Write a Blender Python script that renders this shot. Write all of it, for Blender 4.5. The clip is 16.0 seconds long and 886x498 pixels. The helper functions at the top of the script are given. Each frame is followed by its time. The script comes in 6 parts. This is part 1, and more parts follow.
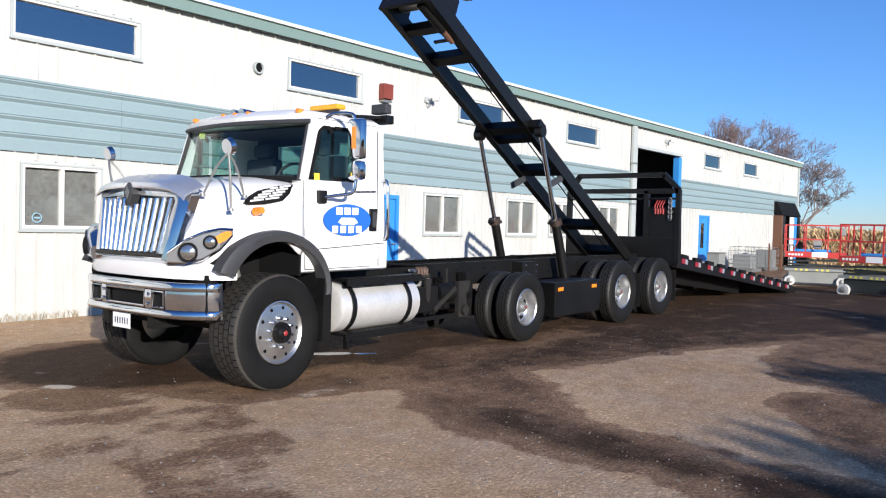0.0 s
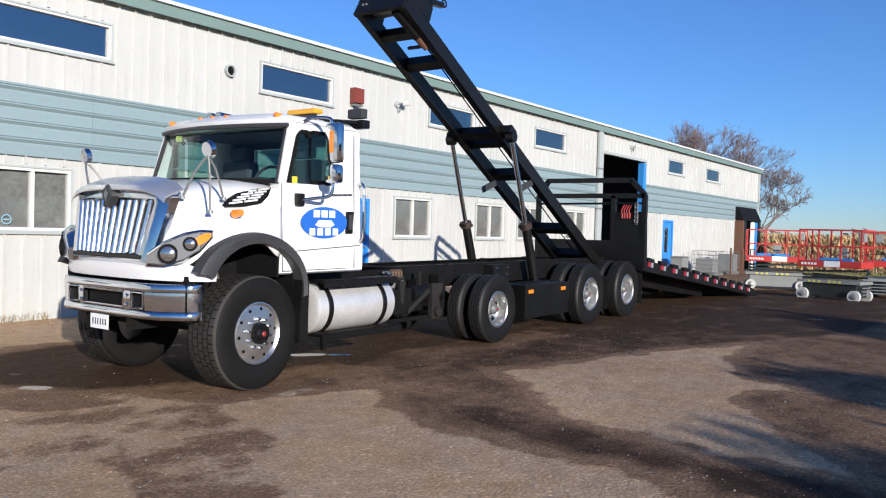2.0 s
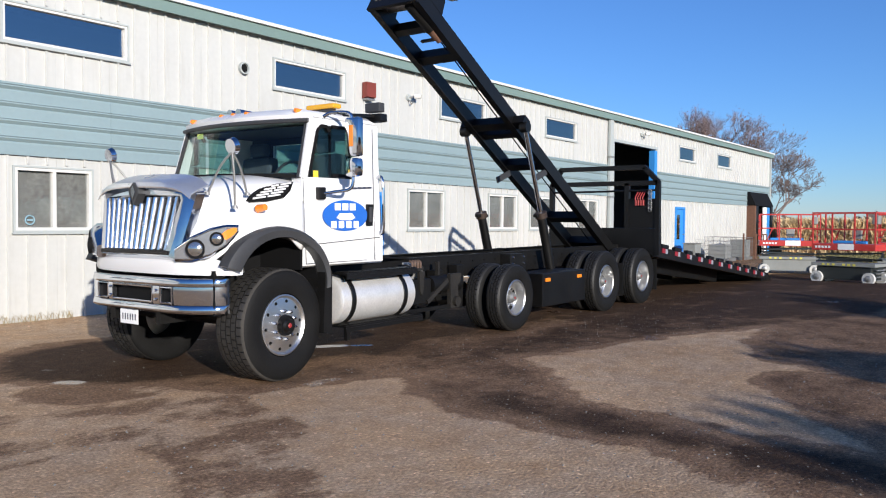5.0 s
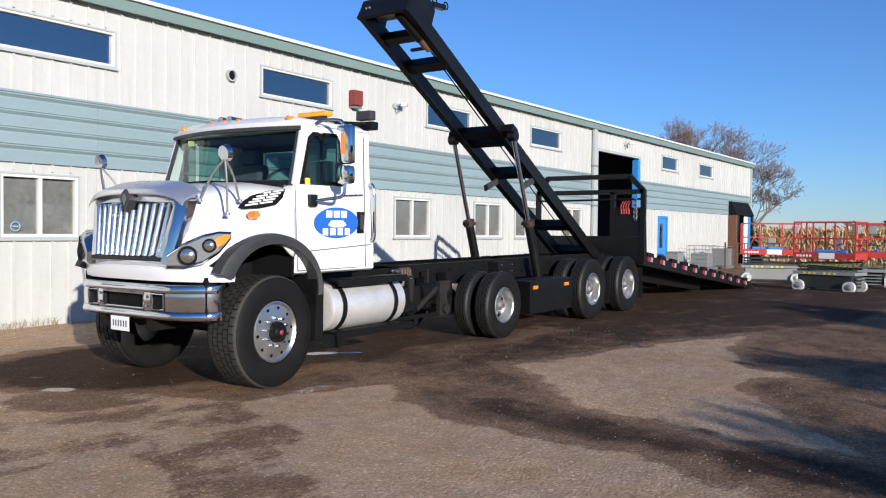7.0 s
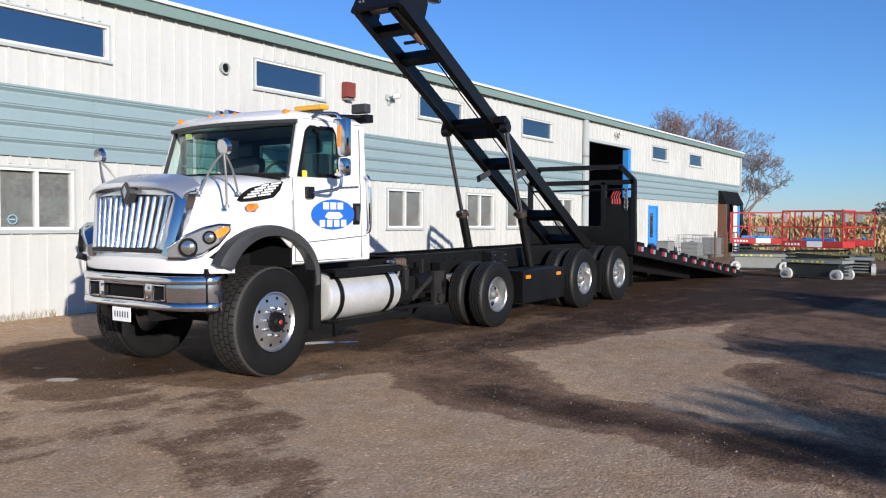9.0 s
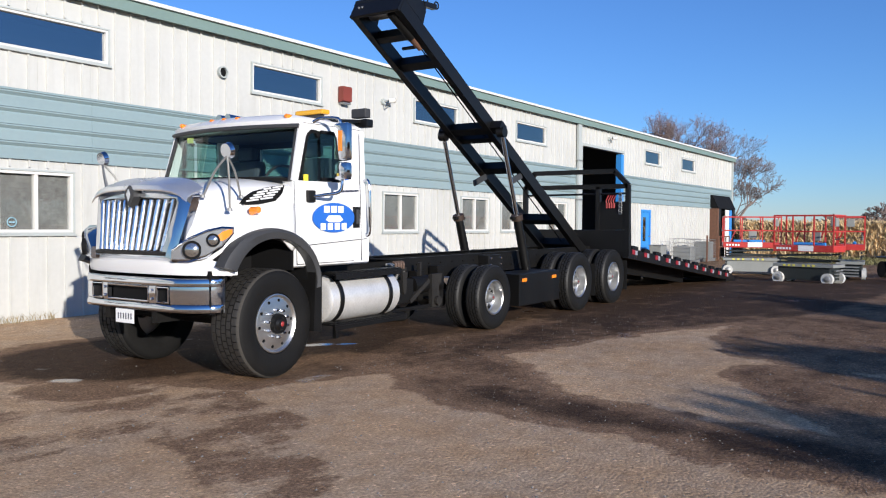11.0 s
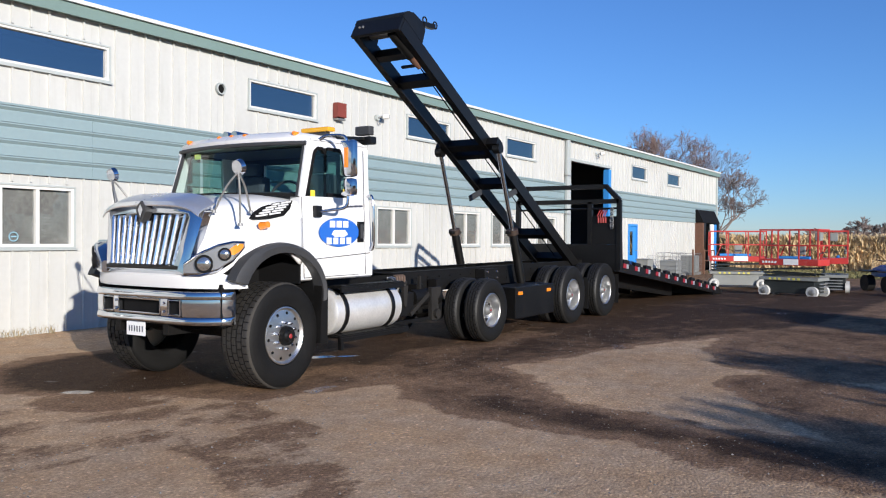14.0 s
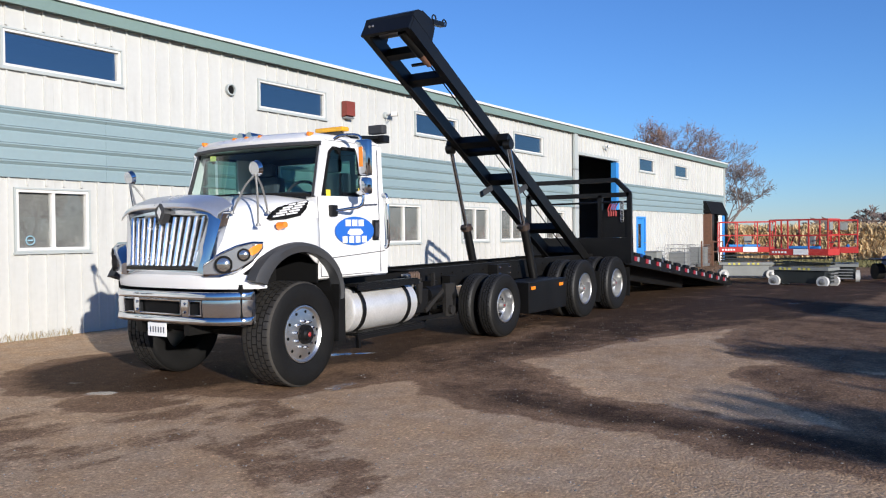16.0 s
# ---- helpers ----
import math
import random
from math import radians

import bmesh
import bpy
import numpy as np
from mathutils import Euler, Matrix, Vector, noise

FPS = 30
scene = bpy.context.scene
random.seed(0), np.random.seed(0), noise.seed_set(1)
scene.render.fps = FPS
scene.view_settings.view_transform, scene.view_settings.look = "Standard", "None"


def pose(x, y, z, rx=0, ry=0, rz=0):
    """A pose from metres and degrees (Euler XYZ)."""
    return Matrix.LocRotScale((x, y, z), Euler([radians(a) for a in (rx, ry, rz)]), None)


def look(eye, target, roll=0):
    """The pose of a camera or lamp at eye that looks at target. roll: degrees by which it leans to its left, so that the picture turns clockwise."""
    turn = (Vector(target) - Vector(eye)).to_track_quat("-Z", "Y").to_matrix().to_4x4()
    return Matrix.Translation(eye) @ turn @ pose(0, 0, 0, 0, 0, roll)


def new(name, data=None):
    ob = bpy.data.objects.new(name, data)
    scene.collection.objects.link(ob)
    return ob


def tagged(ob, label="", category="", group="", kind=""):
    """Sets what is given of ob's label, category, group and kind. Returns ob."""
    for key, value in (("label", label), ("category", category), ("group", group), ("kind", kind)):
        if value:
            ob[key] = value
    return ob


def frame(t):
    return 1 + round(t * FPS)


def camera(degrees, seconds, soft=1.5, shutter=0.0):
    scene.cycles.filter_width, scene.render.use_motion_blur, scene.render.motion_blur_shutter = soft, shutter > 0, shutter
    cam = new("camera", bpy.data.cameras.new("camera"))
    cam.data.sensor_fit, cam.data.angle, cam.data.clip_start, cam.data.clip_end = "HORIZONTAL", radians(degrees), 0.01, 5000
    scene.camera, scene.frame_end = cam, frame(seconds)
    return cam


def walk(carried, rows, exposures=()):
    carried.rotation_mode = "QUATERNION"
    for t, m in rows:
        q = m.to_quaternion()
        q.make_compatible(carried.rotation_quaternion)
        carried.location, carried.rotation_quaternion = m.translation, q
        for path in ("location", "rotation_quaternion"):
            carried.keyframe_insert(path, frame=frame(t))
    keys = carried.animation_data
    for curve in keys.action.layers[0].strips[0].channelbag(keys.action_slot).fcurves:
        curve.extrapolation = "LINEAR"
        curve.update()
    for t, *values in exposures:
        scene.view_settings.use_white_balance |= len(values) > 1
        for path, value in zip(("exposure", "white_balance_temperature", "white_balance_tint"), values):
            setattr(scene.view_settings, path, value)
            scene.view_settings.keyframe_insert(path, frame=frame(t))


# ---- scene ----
cam = camera(56.9, 16.0, soft=1.15)

PATH = [
    (0, (-4.943, -6.017, 1.617), (-3.381, -4.77, 1.559), 1.5),
    (0.5, (-4.999, -6.039, 1.611), (-3.432, -4.797, 1.583), 1.6),
    (1, (-5.051, -6.045, 1.612), (-3.469, -4.821, 1.592), 1.6),
    (1.5, (-5.105, -6.057, 1.606), (-3.512, -4.848, 1.59), 1.6),
    (2, (-5.148, -6.05, 1.603), (-3.535, -4.869, 1.557), 1.7),
    (2.5, (-5.174, -6.053, 1.616), (-3.555, -4.88, 1.561), 1.6),
    (3, (-5.218, -6.052, 1.595), (-3.599, -4.879, 1.555), 1.1),
    (3.5, (-5.264, -6.049, 1.585), (-3.656, -4.86, 1.545), 0.6),
    (3.7, (-5.277, -6.054, 1.59), (-3.678, -4.855, 1.528), 0.6),
    (5.8, (-5.343, -6.049, 1.569), (-3.741, -4.854, 1.503), 0.2),
    (6, (-5.351, -6.046, 1.574), (-3.739, -4.864, 1.511), 0.1),
    (6.5, (-5.373, -6.045, 1.579), (-3.757, -4.869, 1.525), 0.3),
    (7, (-5.416, -6.006, 1.568), (-3.792, -4.84, 1.524), 0.6),
    (7.5, (-5.458, -6.013, 1.545), (-3.835, -4.846, 1.499), 0.3),
    (8, (-5.5, -6.013, 1.557), (-3.879, -4.843, 1.498), 0.6),
    (8.5, (-5.551, -6.029, 1.572), (-3.916, -4.879, 1.501), 0.7),
    (9, (-5.581, -6.074, 1.572), (-3.945, -4.926, 1.505), 0.3),
    (11.5, (-5.777, -6.085, 1.565), (-4.128, -4.955, 1.511), 0.4),
    (12, (-5.831, -6.08, 1.562), (-4.183, -4.947, 1.521), 0.1),
    (12.5, (-5.901, -6.087, 1.587), (-4.245, -4.966, 1.557), -0.1),
    (13, (-5.96, -6.102, 1.579), (-4.296, -4.993, 1.558), -0.2),
    (13.5, (-6.024, -6.069, 1.582), (-4.355, -4.968, 1.561), 0.0),
    (14, (-6.047, -6.052, 1.57), (-4.378, -4.95, 1.547), 0.4),
    (14.5, (-6.105, -6.03, 1.585), (-4.434, -4.932, 1.541), 0.6),
    (15, (-6.14, -5.999, 1.571), (-4.467, -4.904, 1.541), 0.6),
    (15.5, (-6.158, -6.016, 1.564), (-4.495, -4.905, 1.522), -0.6),
    (16, (-6.17, -6.016, 1.586), (-4.51, -4.901, 1.552), -0.6),
]
walk(cam, [(t, look(eye, target, roll)) for t, eye, target, roll in PATH], [(0.0, 0.46), (1.5, 0.44), (2.0, 0.26), (16.0, 0.24)])

# ---- world, sun, exposure ----
SUN_AZ, SUN_EL = radians(28.5), radians(13.4)
world = bpy.data.worlds.new("world")
scene.world = world
world.use_nodes = True
wn = world.node_tree
sky = wn.nodes.new("ShaderNodeTexSky")
sky.sky_type, sky.sun_disc = "NISHITA", False
sky.sun_elevation, sky.sun_rotation = SUN_EL, radians(180.0) + SUN_AZ
sky.air_density, sky.dust_density, sky.ozone_density = 1.0, 0.0, 6.0
wn.nodes["Background"].inputs[1].default_value = 0.122
sky_tint = wn.nodes.new("ShaderNodeVectorMath")
sky_tint.operation = "MULTIPLY"
sky_tint.inputs[1].default_value = (0.91, 0.96, 1.16)
wn.links.new(sky.outputs[0], sky_tint.inputs[0])
wn.links.new(sky_tint.outputs[0], wn.nodes["Background"].inputs[0])
lamp = bpy.data.lights.new("sun", "SUN")
lamp.energy, lamp.angle, lamp.color = 5.1, radians(0.55), (1.0, 0.94, 0.86)
sun_ob = new("sun", lamp)
ray_dir = Vector((math.sin(SUN_AZ) * math.cos(SUN_EL), math.cos(SUN_AZ) * math.cos(SUN_EL), -math.sin(SUN_EL)))
sun_ob.matrix_world = look((0, 0, 40), Vector((0, 0, 40)) + ray_dir)


# ---- materials ----
def mat(name, base, rough=0.5, metal=0.0, var=0.12, scale=3.0, fine=40.0, bump=0.0, coat=0.0, rvar=0.1, island=0.0, spec=0.5):
    m = bpy.data.materials.new(name)
    m.use_nodes = True
    nt = m.node_tree
    b = nt.nodes["Principled BSDF"]
    tc = nt.nodes.new("ShaderNodeTexCoord")
    n1, n2 = nt.nodes.new("ShaderNodeTexNoise"), nt.nodes.new("ShaderNodeTexNoise")
    n1.inputs["Scale"].default_value, n2.inputs["Scale"].default_value = scale, fine
    n1.inputs["Detail"].default_value, n2.inputs["Detail"].default_value = 6, 4
    for n in (n1, n2):
        nt.links.new(tc.outputs["Object"], n.inputs["Vector"])
    add = nt.nodes.new("ShaderNodeMath")
    add.operation = "ADD"
    nt.links.new(n1.outputs["Fac"], add.inputs[0])
    nt.links.new(n2.outputs["Fac"], add.inputs[1])
    mul = nt.nodes.new("ShaderNodeMath")
    mul.operation = "MULTIPLY_ADD"
    mul.inputs[1].default_value, mul.inputs[2].default_value = 2.0 * var, 1.0 - 2.0 * var
    nt.links.new(add.outputs[0], mul.inputs[0])
    last = mul.outputs[0]
    if island:
        oi = nt.nodes.new("ShaderNodeObjectInfo")
        k = nt.nodes.new("ShaderNodeMath")
        k.operation = "MULTIPLY_ADD"
        k.inputs[1].default_value, k.inputs[2].default_value = island, 1.0 - island / 2
        nt.links.new(oi.outputs["Random"], k.inputs[0])
        k2 = nt.nodes.new("ShaderNodeMath")
        k2.operation = "MULTIPLY"
        nt.links.new(last, k2.inputs[0])
        nt.links.new(k.outputs[0], k2.inputs[1])
        last = k2.outputs[0]
    sc = nt.nodes.new("ShaderNodeVectorMath")
    sc.operation = "SCALE"
    sc.inputs[0].default_value = base
    nt.links.new(last, sc.inputs["Scale"])
    nt.links.new(sc.outputs[0], b.inputs["Base Color"])
    r = nt.nodes.new("ShaderNodeMath")
    r.operation = "MULTIPLY_ADD"
    r.inputs[1].default_value, r.inputs[2].default_value = 2 * rvar, max(0.02, rough - rvar)
    nt.links.new(n1.outputs["Fac"], r.inputs[0])
    nt.links.new(r.outputs[0], b.inputs["Roughness"])
    b.inputs["Metallic"].default_value = metal
    b.inputs["Coat Weight"].default_value = coat
    b.inputs["Coat Roughness"].default_value = 0.06
    b.inputs["Specular IOR Level"].default_value = spec
    if bump:
        bp = nt.nodes.new("ShaderNodeBump")
        bp.inputs["Strength"].default_value, bp.inputs["Distance"].default_value = bump, 0.01
        nt.links.new(n2.outputs["Fac"], bp.inputs["Height"])
        nt.links.new(bp.outputs[0], b.inputs["Normal"])
    return m


def glass(name, tint, f0):
    """Tinted glass: a see-through part and a mirroring part that grows at flat angles; f0: how much it mirrors head-on."""
    m = bpy.data.materials.new(name)
    m.use_nodes = True
    nt = m.node_tree
    out = nt.nodes["Material Output"]
    nt.nodes.remove(nt.nodes["Principled BSDF"])
    tr, gl, mx, lw, pw, ma = (nt.nodes.new(k) for k in ("ShaderNodeBsdfTransparent", "ShaderNodeBsdfGlossy", "ShaderNodeMixShader", "ShaderNodeLayerWeight", "ShaderNodeMath", "ShaderNodeMath"))
    tr.inputs["Color"].default_value = (*tint, 1)
    gl.inputs["Roughness"].default_value = 0.02
    lw.inputs["Blend"].default_value = 0.5
    pw.operation, ma.operation = "POWER", "MULTIPLY_ADD"
    pw.inputs[1].default_value, ma.inputs[1].default_value, ma.inputs[2].default_value = 5.0, 1.0 - f0, f0
    nt.links.new(lw.outputs["Facing"], pw.inputs[0])
    nt.links.new(pw.outputs[0], ma.inputs[0])
    nt.links.new(ma.outputs[0], mx.inputs[0])
    nt.links.new(tr.outputs[0], mx.inputs[1])
    nt.links.new(gl.outputs[0], mx.inputs[2])
    nt.links.new(mx.outputs[0], out.inputs["Surface"])
    return m


def glow(name, colour, strength):
    m = mat(name, colour, 0.3)
    b = m.node_tree.nodes["Principled BSDF"]
    b.inputs["Emission Color"].default_value, b.inputs["Emission Strength"].default_value = (*colour, 1), strength
    return m


WHITE_PAINT = mat("white_truck_paint", (0.74, 0.74, 0.74), 0.3, 0, 0.02, 2.0, 60, 0, 0.6)
CHROME = mat("chrome", (0.56, 0.58, 0.62), 0.08, 1.0, 0.04, 5, 50, 0, 0, 0.04)
ALU = mat("brushed_aluminium", (0.62, 0.62, 0.615), 0.34, 0.95, 0.12, 6, 90, 0.05)
TANK = mat("dull_aluminium_tank", (0.80, 0.79, 0.77), 0.40, 0.55, 0.15, 5, 45, 0.08)
SATIN = mat("satin_chrome", (0.86, 0.87, 0.89), 0.24, 1.0, 0.04, 5, 50, 0)
STEEL = mat("grey_steel", (0.32, 0.32, 0.31), 0.5, 0.7, 0.2, 5, 50, 0.1)
ROD = mat("polished_rod", (0.62, 0.63, 0.65), 0.15, 1.0, 0.05)
BLACK = mat("black_paint", (0.0048, 0.0046, 0.0046), 0.42, 0, 0.4, 3, 30, 0.06, 0.0, 0.1, 0.0, 0.40)
BLACK_DIRTY = mat("dusty_black_frame", (0.005, 0.0047, 0.0045), 0.6, 0, 0.5, 4, 25, 0.3, 0.0, 0.1, 0.0, 0.25)
PLASTIC = mat("grey_black_plastic", (0.038, 0.039, 0.042), 0.55, 0, 0.2, 4, 60, 0.1)
RUBBER = mat("tyre_rubber", (0.0065, 0.0063, 0.0062), 0.7, 0, 0.4, 5, 50, 0.2, 0.0, 0.1, 0.0, 0.25)
RUBBER_TREAD = mat("worn_tread", (0.024, 0.022, 0.020), 0.6, 0, 0.45, 4, 40, 0.4)
RUBBER_WORN = mat("rear_tread", (0.011, 0.0105, 0.010), 0.6, 0, 0.4, 4, 40, 0.3)
RUBBER_DUSTY = mat("dusty_tread", (0.040, 0.036, 0.031), 0.85, 0, 0.35, 4, 40, 0.4)
RUST = mat("rusty_steel", (0.14, 0.068, 0.042), 0.85, 0.1, 0.35, 9, 40, 0.3)
# near-black for black parts; in recesses the colour stands in for shade
DARK = mat("black_and_recess_shade", (0.005, 0.005, 0.0055), 0.8, 0, 0.1, 3, 40, 0, 0, 0.1, 0, 0.2)
CABIN = mat("cabin_trim", (0.06, 0.065, 0.07), 0.8)
CABIN_DARK = mat("dark_cabin_liner", (0.022, 0.024, 0.027), 0.85)
SEAT = mat("seat_fabric", (0.05, 0.06, 0.075), 0.9, 0, 0.2, 6, 80, 0.2)
AMBER = mat("amber_lens", (0.85, 0.25, 0.02), 0.2, 0, 0.1, 5, 50, 0, 0.5)
BEACON = mat("yellow_beacon_lens", (0.75, 0.38, 0.02), 0.25, 0, 0.1, 5, 50, 0, 0.5)
RED = mat("red_lens", (0.55, 0.02, 0.02), 0.25, 0, 0.1)
RED_PAINT = mat("red_lift_paint", (0.46, 0.034, 0.028), 0.45, 0, 0.14, 5, 50, 0.05, 0.2)
LIFT_GREY = mat("lift_grey_paint", (0.22, 0.23, 0.22), 0.5, 0, 0.15)
LIFT_DARK = mat("lift_dark_grey_paint", (0.016, 0.020, 0.020), 0.5, 0, 0.15)
YELLOW = mat("hazard_yellow", (0.62, 0.55, 0.10), 0.5, 0, 0.1)
BLUE = mat("blue_door_paint", (0.035, 0.24, 0.62), 0.45, 0, 0.06, 3, 40, 0.03)
LOGO_BLUE = mat("logo_blue", (0.02, 0.13, 0.52), 0.35, 0, 0.03)
DECAL_WHITE = mat("decal_white", (0.83, 0.83, 0.83), 0.4, 0, 0.03)
DECAL_DARK = mat("decal_dark", (0.05, 0.055, 0.08), 0.5, 0, 0.05)
SIDING = mat("cream_metal_siding", (0.525, 0.525, 0.50), 0.45, 0, 0.06, 0.6, 12, 0.02, 0, 0.1, 0.05)
def weathered(m, strength, tone):
    """Vertical run marks and dull patches over a sheet-metal paint."""
    nt = m.node_tree
    b = nt.nodes["Principled BSDF"]
    src = b.inputs["Base Color"].links[0].from_socket
    tc = nt.nodes.new("ShaderNodeNewGeometry")
    mp = nt.nodes.new("ShaderNodeMapping")
    mp.inputs["Scale"].default_value = (5.0, 5.0, 0.35)
    no = nt.nodes.new("ShaderNodeTexNoise")
    no.inputs["Scale"].default_value, no.inputs["Detail"].default_value, no.inputs["Roughness"].default_value = 1.6, 8, 0.65
    patch = nt.nodes.new("ShaderNodeTexNoise")
    patch.inputs["Scale"].default_value, patch.inputs["Detail"].default_value = 0.55, 4
    mul = nt.nodes.new("ShaderNodeMath")
    mul.operation = "MULTIPLY"
    rp = nt.nodes.new("ShaderNodeMapRange")
    rp.inputs["From Min"].default_value, rp.inputs["From Max"].default_value, rp.inputs["To Max"].default_value = 0.24, 0.46, strength
    mx = nt.nodes.new("ShaderNodeMix")
    mx.data_type = "RGBA"
    mx.inputs[7].default_value = (*tone, 1)
    for a, c in ((tc.outputs["Position"], mp.inputs["Vector"]), (mp.outputs[0], no.inputs["Vector"]), (tc.outputs["Position"], patch.inputs["Vector"]), (no.outputs["Fac"], mul.inputs[0]), (patch.outputs["Fac"], mul.inputs[1]), (mul.outputs[0], rp.inputs["Value"]), (rp.outputs[0], mx.inputs[0]), (src, mx.inputs[6]), (mx.outputs[2], b.inputs["Base Color"])):
        nt.links.new(a, c)


weathered(SIDING, 0.45, (0.36, 0.35, 0.315))
BAND = mat("green_grey_metal_band", (0.235, 0.315, 0.335), 0.45, 0, 0.06, 0.7, 14, 0.02, 0, 0.1, 0.04)
weathered(BAND, 0.4, (0.27, 0.33, 0.335))
TRIM = mat("sage_green_trim", (0.17, 0.245, 0.225), 0.5, 0, 0.08, 0.8, 20)
WIN_WHITE = mat("white_window_frame", (0.66, 0.65, 0.62), 0.5, 0, 0.08)
WIN_TRIM = mat("grey_window_trim", (0.40, 0.43, 0.42), 0.5, 0, 0.06)
ROOF = mat("roof_sheet", (0.55, 0.57, 0.56), 0.4, 0.3, 0.06)
# near-black base colour carries the shade of the unlit rooms
INSIDE = mat("interior_shade", (0.03, 0.03, 0.032), 0.9, 0, 0.2)
# mottled grey puts the dim room behind the glass into colour
ROOM_BACKING = mat("window_blind", (0.25, 0.245, 0.24), 0.8, 0, 0.55, 2.5, 14)
BOX_RED = mat("faded_red_sheet", (0.20, 0.040, 0.028), 0.6, 0, 0.15)
GREY_GLASS = glass("window_glass", (0.28, 0.34, 0.40), 0.38)
LOW_GLASS = glass("clear_window_glass", (0.80, 0.82, 0.82), 0.05)
CAB_GLASS = glass("cab_glass", (0.60, 0.76, 0.72), 0.05)
BARK = mat("grey_bark", (0.21, 0.175, 0.155), 0.9, 0, 0.25, 5, 30, 0.4)
TWIG = mat("pale_grey_twig", (0.15, 0.115, 0.105), 0.9, 0, 0.3, 0.5, 6)
LEAF = mat("dry_red_leaf", (0.20, 0.085, 0.05), 0.8, 0, 0.4, 0.8, 5)
CORN = mat("dry_corn", (0.62, 0.46, 0.26), 0.9, 0, 0.5, 0.9, 7, 0.5)
WEED = mat("dry_weed", (0.30, 0.24, 0.13), 0.9, 0, 0.4, 0.6, 10)
GRASS = mat("autumn_grass", (0.17, 0.155, 0.065), 0.9, 0, 0.4, 0.6, 10)
WOOD_FAR = mat("far_wood", (0.16, 0.12, 0.10), 0.95, 0, 0.4, 0.1, 1.5)
STONE = mat("gravel_stone", (0.19, 0.175, 0.155), 0.85, 0, 0.3, 3.0, 20)
CAGE = mat("galvanised_cage", (0.17, 0.172, 0.175), 0.6, 0.1, 0.1)
LIFT_TYRE = mat("grey_lift_tyre", (0.50, 0.50, 0.48), 0.7, 0, 0.25)
TOTE = mat("cloudy_plastic_tank", (0.22, 0.23, 0.225), 0.5, 0, 0.1)
LAMP_ON = glow("shop_lamp", (1.0, 0.93, 0.75), 5.0)


PUDDLES = ((-1.2, 1.58, 0.20, 0.13, -50), (1.95, 1.28, 0.42, 0.13, -40), (2.3, 0.95, 0.2, 0.08, -40))


